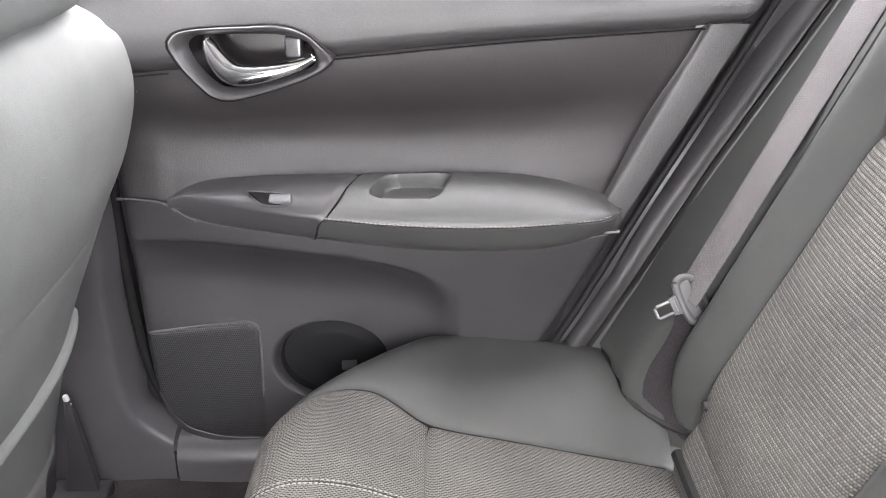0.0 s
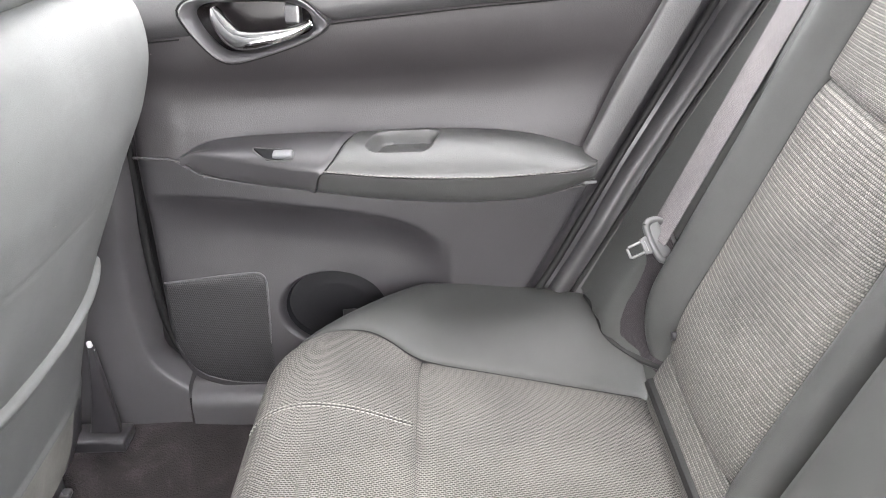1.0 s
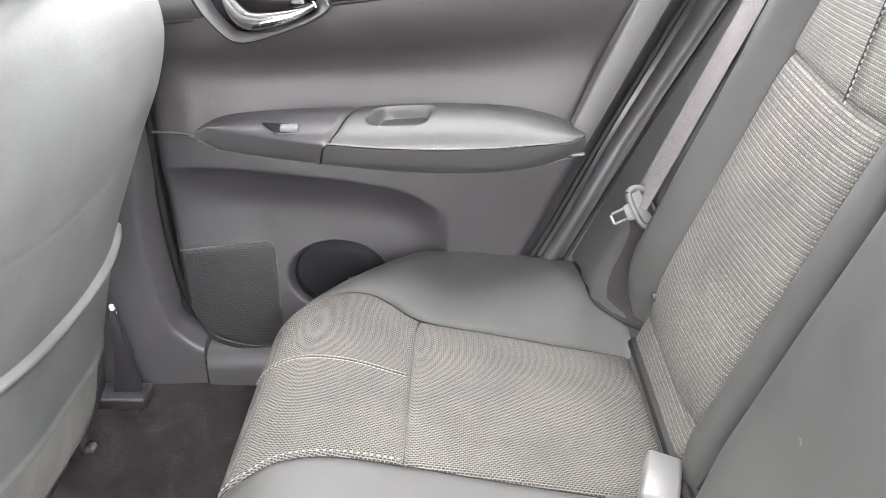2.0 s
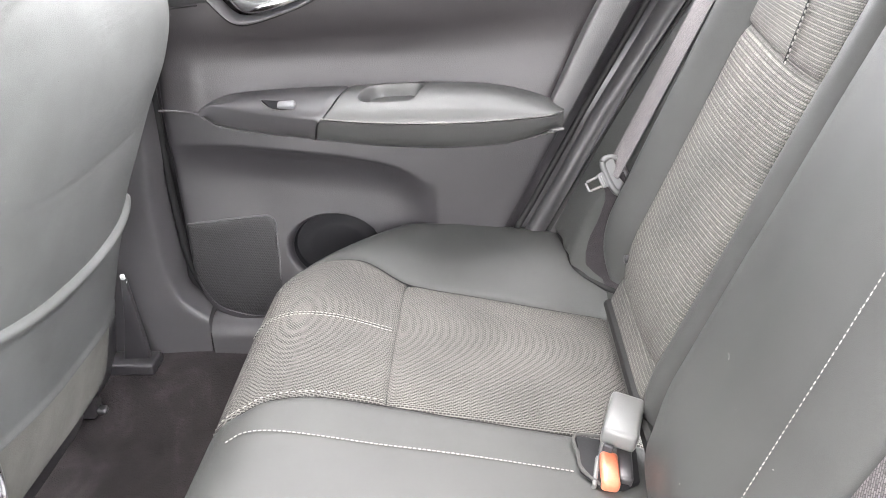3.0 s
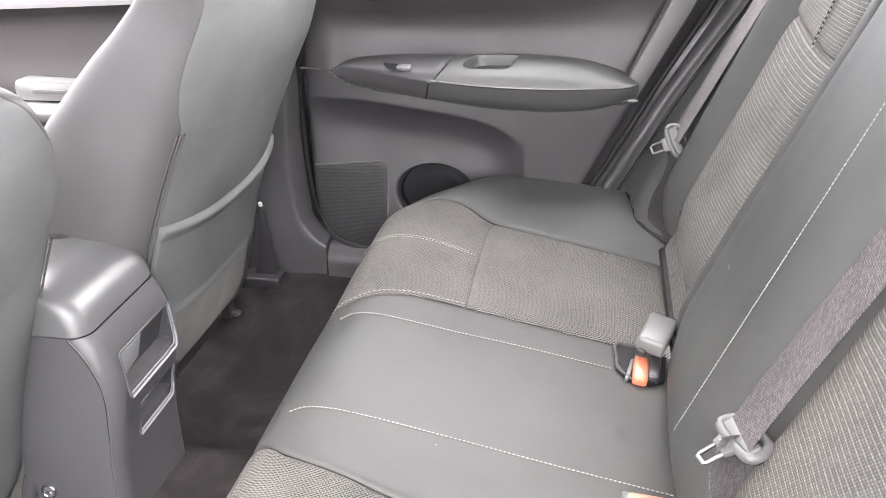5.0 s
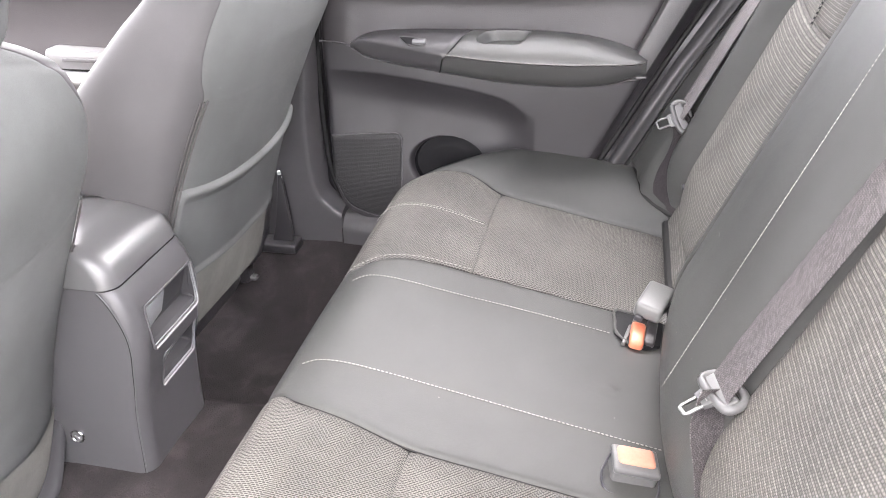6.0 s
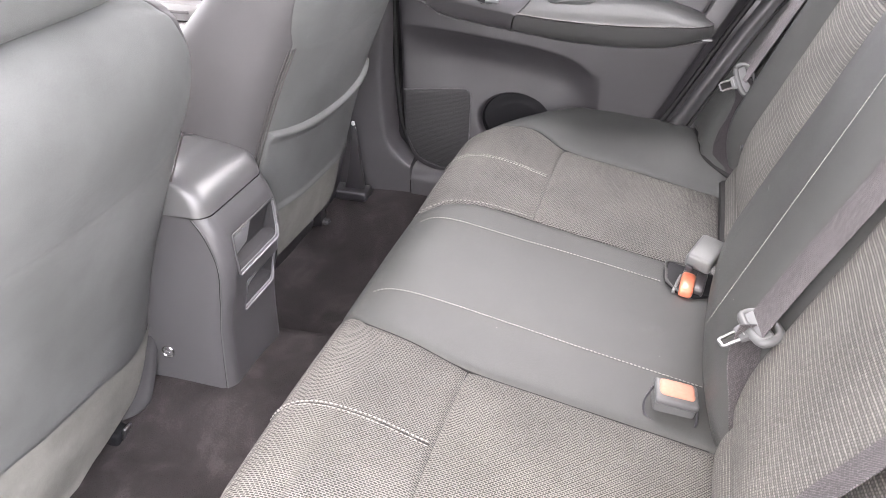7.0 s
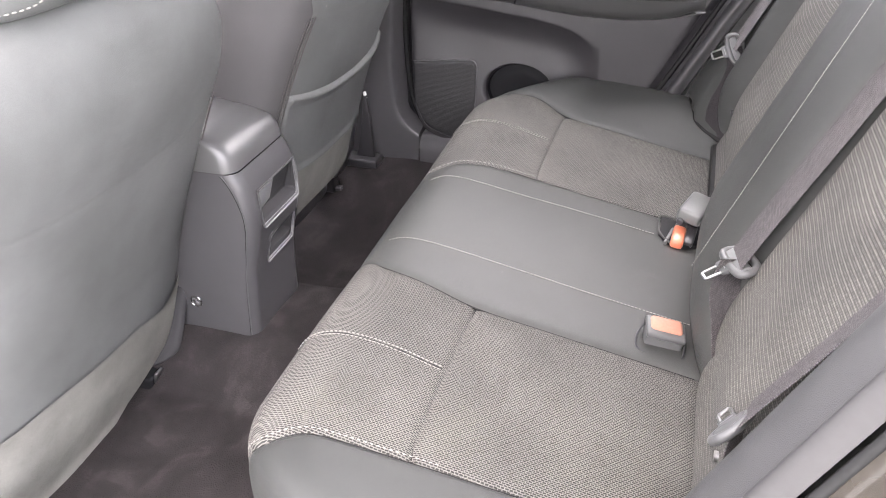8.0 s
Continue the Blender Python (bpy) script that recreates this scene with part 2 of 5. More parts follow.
def ss(t):
    t = min(max(t, 0.0), 1.0)
    return t * t * (3 - 2 * t)


def table(pairs):
    """A smooth curve through a few (position, value) pairs."""
    xs = [p[0] for p in pairs]
    ys = [p[1] for p in pairs]

    def f(x):
        if x <= xs[0]:
            return ys[0]
        if x >= xs[-1]:
            return ys[-1]
        k = max(i for i in range(len(xs) - 1) if xs[i] <= x)
        h = xs[k + 1] - xs[k]
        t = (x - xs[k]) / h
        m0 = (ys[k + 1] - ys[k - 1]) / (xs[k + 1] - xs[k - 1]) if k > 0 else (ys[k + 1] - ys[k]) / h
        m1 = (ys[k + 2] - ys[k]) / (xs[k + 2] - xs[k]) if k + 2 < len(xs) else (ys[k + 1] - ys[k]) / h
        return (ys[k] * (2 * t ** 3 - 3 * t ** 2 + 1) + m0 * h * (t ** 3 - 2 * t ** 2 + t)
                + ys[k + 1] * (3 * t ** 2 - 2 * t ** 3) + m1 * h * (t ** 3 - t ** 2))
    return f


def smooth_path(points, n, closed=False):
    """n points along a Catmull-Rom curve through the given ones, evenly spread."""
    pts = [Vector(p) for p in points]
    dense = []
    count = len(pts)
    spans = count if closed else count - 1
    for i in range(spans):
        if closed:
            p0, p1, p2, p3 = pts[i - 1], pts[i], pts[(i + 1) % count], pts[(i + 2) % count]
        else:
            p0, p1, p2, p3 = pts[max(i - 1, 0)], pts[i], pts[i + 1], pts[min(i + 2, count - 1)]
        for k in range(16):
            t = k / 16
            dense.append(0.5 * ((2 * p1) + (p2 - p0) * t + (2 * p0 - 5 * p1 + 4 * p2 - p3) * t * t + (3 * p1 - p0 - 3 * p2 + p3) * t ** 3))
    dense.append(pts[0] if closed else pts[-1])
    run = [0.0]
    for a, b in zip(dense, dense[1:]):
        run.append(run[-1] + (b - a).length)
    out = []
    j = 0
    for k in range(n):
        want = run[-1] * k / (n if closed else n - 1)
        while j < len(run) - 2 and run[j + 1] < want:
            j += 1
        gap = run[j + 1] - run[j]
        out.append(dense[j].lerp(dense[j + 1], (want - run[j]) / gap if gap > 1e-9 else 0))
    return out


def sheet(f, nu, nv, uv=None, bm=None, wrap=False):
    """A surface f(u, v) -> point, u and v from 0 to 1. uv(u, v, point) lays out the weave in metres."""
    bm = bm or bmesh.new()
    lay = bm.loops.layers.uv.verify()
    rows = []
    for i in range(nu + 1):
        rows.append([bm.verts.new(f(i / nu, j / nv)) for j in range(nv + (0 if wrap else 1))])
    for i in range(nu):
        for j in range(nv):
            j2 = (j + 1) % nv if wrap else j + 1
            quad = (rows[i][j], rows[i + 1][j], rows[i + 1][j2], rows[i][j2])
            face = bm.faces.new(quad)
            if uv:
                for loop, (a, b) in zip(face.loops, ((i, j), (i + 1, j), (i + 1, j + 1), (i, j + 1))):
                    loop[lay].uv = uv(a / nu, b / nv, loop.vert.co)
    return bm


def tube(points, radius, sides=8, bm=None, caps=True):
    """A round rod along a path; radius is a number or a function of 0..1."""
    bm = bm or bmesh.new()
    pts = [Vector(p) for p in points]
    rings = []
    up = Vector((0.13, 0.27, 0.95))
    for k, p in enumerate(pts):
        d = (pts[min(k + 1, len(pts) - 1)] - pts[max(k - 1, 0)]).normalized()
        a = d.cross(up).normalized()
        b = a.cross(d).normalized()
        r = radius(k / (len(pts) - 1)) if callable(radius) else radius
        rings.append([bm.verts.new(p + r * (math.cos(2 * math.pi * s / sides) * a + math.sin(2 * math.pi * s / sides) * b)) for s in range(sides)])
    for r0, r1 in zip(rings, rings[1:]):
        for s in range(sides):
            bm.faces.new((r0[s], r0[(s + 1) % sides], r1[(s + 1) % sides], r1[s]))
    if caps:
        bm.faces.new(rings[0])
        bm.faces.new(rings[-1])
    return bm


def ribbon(points, across, width, thick=0.0013):
    """A strap along a path; across(k) gives its cross direction at 0..1."""
    bm = bmesh.new()
    lay = bm.loops.layers.uv.verify()
    pts = [Vector(p) for p in points]
    rings = []
    run = [0.0]
    for a, b in zip(pts, pts[1:]):
        run.append(run[-1] + (b - a).length)
    for k, p in enumerate(pts):
        d = (pts[min(k + 1, len(pts) - 1)] - pts[max(k - 1, 0)]).normalized()
        c = Vector(across(k / (len(pts) - 1)))
        c = (c - d * c.dot(d)).normalized()
        n = d.cross(c).normalized()
        w, h = width / 2, thick / 2
        rings.append([bm.verts.new(p + c * (x * w) + n * (z * h)) for x, z in ((-1, -0.3), (-0.97, 1), (0.97, 1), (1, -0.3), (0.97, -1), (-0.97, -1))])
    for i, (r0, r1) in enumerate(zip(rings, rings[1:])):
        for s in range(6):
            f = bm.faces.new((r0[s], r0[(s + 1) % 6], r1[(s + 1) % 6], r1[s]))
            for loop, (uu, ww) in zip(f.loops, ((run[i], s), (run[i], s + 1), (run[i + 1], s + 1), (run[i + 1], s))):
                loop[lay].uv = (uu, width * (0, 0, 1, 1, 1, 0, 0)[ww])
    bm.faces.new(rings[0])
    bm.faces.new(rings[-1])
    return bm


def slab(outline, y0, y1, bevel=0.003, axis="y"):
    """A plate cut to an outline of (x, z) points, between two depths, with rounded rims."""
    bm = bmesh.new()
    put = (lambda p, d: (p[0], d, p[1])) if axis == "y" else ((lambda p, d: (d, p[0], p[1])) if axis == "x" else (lambda p, d: (p[0], p[1], d)))
    near = [bm.verts.new(put(p, y0)) for p in outline]
    far = [bm.verts.new(put(p, y1)) for p in outline]
    bm.faces.new(near)
    bm.faces.new(list(reversed(far)))
    n = len(outline)
    for i in range(n):
        bm.faces.new((near[i], near[(i + 1) % n], far[(i + 1) % n], far[i]))
    if bevel:
        rim = [e for e in bm.edges if (e.verts[0] in near and e.verts[1] in near) or (e.verts[0] in far and e.verts[1] in far)]
        bmesh.ops.bevel(bm, geom=rim, offset=bevel, segments=2, profile=0.5, affect="EDGES")
    return bm


def block(sx, sy, sz, bevel, m=None, segments=3):
    bm = bmesh.new()
    bmesh.ops.create_cube(bm, size=1.0, matrix=Matrix.Diagonal((sx, sy, sz, 1)))
    bmesh.ops.bevel(bm, geom=bm.edges[:], offset=bevel, segments=segments, profile=0.5, affect="EDGES")
    if m:
        bmesh.ops.transform(bm, matrix=m, verts=bm.verts)
    return bm


def stitches(points, length=0.0038, gap=0.0016, radius=0.00058):
    """A row of thread dashes along a path."""
    pts = [Vector(p) for p in points]
    total = sum((b - a).length for a, b in zip(pts, pts[1:]))
    n = int(total / (length + gap))
    path = smooth_path(pts, n * 2 + 1)
    bm = bmesh.new()
    for k in range(n):
        a, b = path[2 * k], path[2 * k + 1]
        mid = a.lerp(b, 0.5)
        d = (b - a).normalized()
        tube([mid - d * length / 2, mid - d * length * 0.25, mid + d * length * 0.25, mid + d * length / 2],
             lambda t: radius * (0.45 if t in (0.0, 1.0) else 1.0), 5, bm)
    return bm


def rounded(points, r, closed=True, n=6):
    """A path through corners, each cut to an arc of about radius r."""
    pts = [Vector((*p, 0)) for p in points]
    out = []
    for k, p in enumerate(pts):
        if not closed and k in (0, len(pts) - 1):
            out.append(p)
            continue
        a, b = pts[k - 1], pts[(k + 1) % len(pts)]
        s, e = p + (a - p).normalized() * r, p + (b - p).normalized() * r
        out += [s.lerp(p, j / n).lerp(p.lerp(e, j / n), j / n) for j in range(n + 1)]
    return out + out[:1] if closed else out


def axes(at, across, rise):
    """A pose whose x runs along across and whose z runs along rise."""
    x = Vector(across).normalized()
    z = Vector(rise)
    z = (z - x * z.dot(x)).normalized()
    y = z.cross(x)
    return Matrix.Translation(at) @ Matrix((x, y, z)).transposed().to_4x4()


# ---- rear bench cushion ----
CUSH_PROFILE = table([(0.0, -0.165), (0.10, -0.200), (0.20, -0.207), (0.27, -0.198), (0.33, -0.172), (0.40, -0.125), (1.0, 0.315)])
CUSH_HEIGHT = table([(0.0, 0.06), (0.10, 0.20), (0.20, 0.290), (0.27, 0.332), (0.33, 0.356), (0.40, 0.362), (0.55, 0.342), (1.0, 0.279)])


# how far the right outer rim departs from the bench's even rise
RIM_LIFT = table([(-0.05, 0.0), (0.005, -0.004), (0.037, -0.0140), (0.060, -0.0152), (0.098, -0.011), (0.130, -0.0055), (0.177, 0.0045), (0.215, 0.0095), (0.237, 0.0123), (0.315, 0.014)])


def cushion_point(s, y, puff=0.0):
    """The bench's top and front: s runs from under the front lip to the crease at the backrest."""
    side = max(0.0, abs(y) - 0.46) / 0.20
    x = CUSH_PROFILE(s)
    x += 0.19 * side * side * ss((0.30 - x) / 0.50)
    z = CUSH_HEIGHT(s)
    rise = 0.038 * ss((abs(y) - 0.47) / 0.19) * ss((x + 0.15) / 0.38)
    rise += RIM_LIFT(min(x, 0.315)) * ss((y - 0.50) / 0.155)
    return Vector((x, y, z + rise + puff))


def s_of(x):
    """The run of the profile at which the top lies at x."""
    lo, hi = 0.3, 1.0
    for _ in range(30):
        mid = (lo + hi) / 2
        if CUSH_PROFILE(mid) < x:
            lo = mid
        else:
            hi = mid
    return lo


EDGE_BOLSTER = table([(-0.21, 0.505), (-0.18, 0.525), (-0.155, 0.540), (-0.10, 0.543), (-0.055, 0.527), (0.0, 0.500), (0.10, 0.492), (0.315, 0.482)])
EDGE_BOLSTER_LEFT = table([(-0.21, 0.522), (-0.195, 0.530), (-0.178, 0.532), (-0.158, 0.526), (-0.12, 0.512), (-0.07, 0.507), (0.0, 0.503), (0.10, 0.499), (0.315, 0.490)])
EDGE_INNER = table([(-0.21, 0.150), (-0.165, 0.162), (-0.14, 0.180), (-0.08, 0.198), (0.0, 0.200), (0.09, 0.196), (0.315, 0.190)])
EDGE_INNER_LEFT = table([(-0.21, 0.150), (-0.165, 0.164), (-0.145, 0.177), (-0.075, 0.190), (0.0, 0.206), (0.10, 0.208), (0.315, 0.209)])
EDGE_STITCH = table([(-0.20, 0.07), (-0.172, 0.098), (-0.15, 0.116), (-0.10, 0.122), (0.0, 0.123), (0.10, 0.125), (0.315, 0.120)])
STITCH_LEFT = table([(-0.20, 0.13), (-0.172, 0.112), (-0.160, 0.102), (-0.132, 0.097), (-0.05, 0.094), (0.05, 0.096), (0.15, 0.099), (0.315, 0.101)])


def cushion_panel(name, edge_a, edge_b, s0, s1, material, nu, nv, label="", crown=0.004, groove=0.0055):
    """One sewn panel of the bench between two seams, its rims drawn down into the seam."""
    def f(u, v):
        v = lerp(v, 0.5 - 0.5 * math.cos(math.pi * v), 0.8)
        if s0 > 0.05:
            u = 1 - math.cos(u * math.pi / 2) if u < 1 else 1.0
        elif s1 < 0.95:
            u = math.sin(u * math.pi / 2)
        s = lerp(s0, s1, u)
        x = CUSH_PROFILE(s)
        y = lerp(edge_a(x), edge_b(x), v)
        width = abs(edge_b(x) - edge_a(x))
        d = min(v, 1 - v) * width
        run = min(u * (s1 - s0) if s0 > 0.05 else 9, (1 - u) * (s1 - s0)) * 0.6
        sink = groove * (math.exp(-d / 0.004) + math.exp(-run / 0.004))
        puff = crown * math.sin(math.pi * v) * ss((s - 0.15) / 0.2) - min(sink, groove * 1.3)
        puff += 0.0035 * math.exp(-((x - 0.220) ** 2 + (y + 0.011) ** 2) / 0.00006)
        puff += 0.0004 * noise.noise(Vector((x * 11, y * 9, 1.0))) - 0.0004
        p = cushion_point(s, y, puff)
        if s < 0.33:
            p.x += sink * ss((0.33 - s) / 0.1)
        return p
    return part(name, sheet(f, nu, nv, lambda u, v, p: (p.x - 0.9 * (p.z - 0.34) if p.x < -0.12 else p.x, p.y)), material, None, label)


rear_seat = thing("rear_seat", "grey cloth rear bench with woven inserts and cream stitching", "car seat", (0.05, 0, 0.06))
S_CROSS = s_of(0.0)
flat = lambda y: (lambda x: y)
neg = lambda f: (lambda x: -f(x))
bench = cushion_panel("cushion", neg(EDGE_INNER_LEFT), EDGE_INNER, 0.0, 1.0, VINYL, 80, 90, "smooth grey cloth middle panel", 0.003)
pieces = [cushion_panel("side_bolster", EDGE_BOLSTER, flat(0.662), 0.0, 1.0, VINYL, 80, 40, "smooth grey cloth bolster", 0.006)]
pieces.append(cushion_panel("side_bolster", flat(-0.662), neg(EDGE_BOLSTER_LEFT), 0.0, 1.0, VINYL, 80, 40, "smooth grey cloth bolster", 0.006))


def seam_thread(edge, x0, x1, sign):
    pts = [cushion_point(s_of(x) if x > -0.17 else lerp(0.12, s_of(-0.165), (x + 0.22) / 0.05), sign * edge(x), -0.0046) for x in (lerp(x0, x1, k / 30) for k in range(31))]
    return part("seam", tube(pts, 0.0010, 6), RUBBER_AND_SHADE, None, "dark seam thread")


for sign in (1, -1):
    a, b = (EDGE_INNER, EDGE_BOLSTER) if sign > 0 else (neg(EDGE_BOLSTER_LEFT), neg(EDGE_INNER_LEFT))
    pieces.append(cushion_panel("front_insert", a, b, 0.0, S_CROSS, WEAVE, 60, 60, "woven grey insert", 0.006))
    pieces.append(cushion_panel("rear_insert", a, b, S_CROSS, 1.0, WEAVE, 50, 60, "woven grey insert", 0.007))
    pieces.append(seam_thread(EDGE_BOLSTER if sign > 0 else EDGE_BOLSTER_LEFT, -0.20, 0.30, sign))
    pieces.append(seam_thread(EDGE_INNER if sign > 0 else EDGE_INNER_LEFT, -0.20, 0.30, sign))
    pieces.append(part("seam", tube([cushion_point(S_CROSS, sign * lerp(0.20, 0.498, k / 20), -0.0050) for k in range(21)], 0.0008, 6), RUBBER_AND_SHADE, None, "dark seam thread"))
    run = EDGE_STITCH if sign > 0 else STITCH_LEFT
    line = [cushion_point(s_of(x), sign * run(x), 0.0028) for x in (-0.165, -0.15, -0.13, -0.10, -0.05, 0.0, 0.06, 0.12, 0.18, 0.22 if sign > 0 else 0.29)]
    pieces.append(part("stitching", stitches(line, 0.0040, 0.0014, 0.00078), STITCH, None, "cream stitching"))
    mid = table([(-0.2, 0.352), (-0.14, 0.366), (-0.07, 0.368), (0.0, 0.354)]) if sign > 0 else table([(-0.2, 0.356), (-0.14, 0.347), (-0.07, 0.346), (0.0, 0.354)])
    front = [cushion_point(lerp(0.27, S_CROSS - 0.005, k / 12), sign * mid(CUSH_PROFILE(lerp(0.27, S_CROSS, k / 12))), 0.0062) for k in range(13)]
    for off in (-0.0030, 0.0030):
        pieces.append(part("stitching", stitches([p + Vector((0, off, 0)) for p in front], 0.0040, 0.0018, 0.0009 if off * sign < 0 else 0.0006), STITCH, None, "cream double stitching"))
    pieces.append(part("seam", tube([p + Vector((0, 0, -0.0008)) for p in front], 0.0007, 6), RUBBER_AND_SHADE, None, "dark seam thread"))
    if sign > 0:
        inner = [cushion_point(lerp(0.22, S_CROSS, k / 14), EDGE_INNER(CUSH_PROFILE(lerp(0.22, S_CROSS, k / 14))) + 0.007, -0.0005) for k in range(15)]
    else:
        inner = [cushion_point(lerp(0.25, 0.62, k / 14), 0.006 - EDGE_BOLSTER_LEFT(CUSH_PROFILE(lerp(0.25, 0.62, k / 14))), 0.0) for k in range(15)]
    pieces.append(part("stitching", stitches(inner, 0.004, 0.0035, 0.0008), STITCH, None, "cream stitching along the insert"))
for o in pieces:
    o.parent = bench


# ---- rear backrest ----
def back_x(z):
    return 0.300 + 0.41 * (z - 0.31)


CENTER_PROUD = table([(-0.245, -0.050), (-0.228, -0.030), (-0.212, 0.0), (-0.180, 0.036), (-0.135, 0.055), (-0.09, 0.062), (-0.02, 0.061), (0.03, 0.055), (0.075, 0.048), (0.107, 0.038), (0.130, 0.024), (0.146, 0.006), (0.155, -0.018), (0.160, -0.045)])
WING_PROUD = table([(0.495, -0.030), (0.515, 0.0), (0.535, 0.020), (0.56, 0.036), (0.60, 0.047), (0.66, 0.060), (0.70, 0.056), (0.715, 0.03)])
# the outer roll beside the right insert: across and out from the backrest's plane
ROLL = smooth_path([(0.470, -0.018, 0), (0.476, 0.006, 0), (0.486, 0.024, 0), (0.497, 0.038, 0), (0.508, 0.0455, 0), (0.517, 0.043, 0), (0.524, 0.028, 0), (0.527, 0.0, 0), (0.527, -0.04, 0)], 41)


def pillar_front(z):
    """The line along which the side cushion meets the rear pillar trim."""
    return Vector((0.309 + 0.665 * (z - 0.5) + 0.030 * ss((0.56 - z) / 0.30), 0.668 + 0.207 * max(-0.05, z - 0.5), z))


def pillar_back(z):
    """The door-side edge of the rear pillar trim."""
    return Vector((0.274 + 0.645 * (z - 0.5) + 0.022 * ss((0.56 - z) / 0.30), 0.670 + 0.285 * max(-0.05, z - 0.5), z))


def back_point(z, y, proud):
    return Vector((back_x(z) - proud, y, z))


def back_piece(name, y0, y1, z0, z1, proud, material, nu, nv, label="", groove=0.009, tuck=0.05, top=None, foot=None):
    """One cushioned part of the backrest: drawn in at its rims and tucked back at its foot."""
    def f(u, v):
        z = lerp(z0, z1, u)
        v = lerp(v, 0.5 - 0.5 * math.cos(math.pi * v), 0.7)
        y = lerp(y0, y1, v)
        d = min(v, 1 - v) * abs(y1 - y0)
        e = min(u, 1 - u) * (z1 - z0)
        p = proud(y, z) - groove * (math.exp(-d / 0.007) + math.exp(-e / 0.007))
        p -= tuck * (1 - ss((z - z0) / 0.10)) ** 2
        p += 0.0014 * noise.noise(Vector((z * 8, y * 9, 3.0)))
        if top:
            z += top(y) * u ** 6
        if foot:
            z += foot(y) * (1 - u) ** 6
        return back_point(z, y, p)
    return part(name, sheet(f, nu, nv, lambda u, v, p: (lerp(z0, z1, u) * 1.08, p.y)), material, None, label)


def outer_roll(u, v):
    """The outer roll, tapering into a rounded toe at the foot."""
    z = lerp(0.336, 1.0, u ** 1.3)
    y, out = ROLL[round(v * 40)].xy
    k = 1 - (1 - min(1.0, (z - 0.336) / 0.12)) ** 2
    out = (out + 0.018) * lerp(0.25, 1.0, k) - 0.018
    y = lerp(0.500, y, lerp(0.55, 1.0, k))
    return back_point(z, y, out + 0.0012 * noise.noise(Vector((z * 8, y * 9, 3.0))))


def side_cushion(u, v):
    """The flat cushion between the outer roll and the rear pillar."""
    z = lerp(0.27, 1.0, u)
    edge = pillar_front(z)
    y = lerp(0.512, edge.y, v)
    out = lerp(back_x(z) - edge.x, 0.040, (1 - v) ** 1.3) - 0.10 * (1 - ss((y - 0.512) / (0.034 + 0.045 * (1 - ss((z - 0.36) / 0.16))))) ** 1.5 - 0.02 * (1 - ss((1 - v) / 0.06)) - 0.012 * (1 - ss((z - 0.33) / 0.1)) * math.sin(math.pi * v)
    p = back_point(z, y, out)
    lift = z - cushion_point(s_of(min(0.31, p.x)), min(y, 0.66)).z
    return back_point(z, y, out - 0.014 * (1 - ss(lift / 0.018)) ** 2)


pieces = []
sag = lambda y: 0.016 + 0.014 * ss((abs(y) - 0.20) / 0.25)
for sign in (1, -1):
    a, b = (0.215, 0.480) if sign > 0 else (-0.522, -0.215)
    puff = lambda y, z: 0.010 * math.sin(math.pi * min(max((abs(y) - 0.215) / 0.29, 0), 1)) + (0.006 if y > 0 else 0.015 + 0.006 * math.exp(-((abs(y) - 0.215) / 0.05) ** 2))
    pieces.append(back_piece("lower_insert", a, b, 0.355, 0.690, puff, WEAVE_BACK, 60, 50, "woven grey insert", tuck=0.012, top=sag))
    pieces.append(back_piece("upper_insert", a, b, 0.690, 0.985, puff, WEAVE_BACK, 40, 40, "woven grey insert", tuck=0.0, foot=sag))
    pieces.append(back_piece("foot_gusset", a, b, 0.24, 0.362, lambda y, z: -0.004, WEAVE_BACK, 20, 40, "woven gusset at the crease", tuck=0.03))
wing = lambda y, z: WING_PROUD(abs(y)) + 0.018 * (1 - ss((z - 0.33) / 0.2)) * ss((abs(y) - 0.53) / 0.1) - 0.06 * (1 - ss((z - 0.30) / 0.10)) * (1 - ss((abs(y) - 0.51) / 0.05))
pieces.append(back_piece("side_bolster", -0.715, -0.495, 0.27, 1.0, wing, VINYL, 60, 30, "smooth grey cloth bolster", groove=0.003, tuck=0.012))
pieces.append(part("outer_roll", sheet(outer_roll, 70, 40), VINYL, None, "smooth grey cloth roll beside the insert"))
pieces.append(part("side_bolster", sheet(side_cushion, 50, 30), VINYL, None, "smooth grey cloth side cushion"))
# Black tubes paint the shade where the backrest meets the cushion.
crease_shade = []
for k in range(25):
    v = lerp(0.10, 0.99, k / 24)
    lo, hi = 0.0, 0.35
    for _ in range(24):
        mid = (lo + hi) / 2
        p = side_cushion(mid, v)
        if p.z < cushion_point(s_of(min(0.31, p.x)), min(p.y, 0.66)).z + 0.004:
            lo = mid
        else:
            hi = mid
    crease_shade.append(side_cushion(lo, v) + Vector((-0.001, 0, 0)))
pieces.append(part("crease_shade", tube(crease_shade, lambda t: 0.0062 - 0.0022 * t, 8), RUBBER_AND_SHADE, None, "added black tube for shade where cushion and backrest meet"))
pieces.append(part("crease_shade", tube([(0.308, lerp(0.10, 0.47, k / 12), 0.312) for k in range(13)], 0.009, 8), RUBBER_AND_SHADE, None, "added black tube for shade where cushion and backrest meet"))
middle = back_piece("backrest", -0.245, 0.160, 0.255, 1.0, lambda y, z: CENTER_PROUD(y) * (0.30 + 0.70 * ss((z - 0.29) / 0.15)), VINYL, 60, 90, "smooth grey cloth middle with rolled edges", groove=0.0, tuck=0.035)
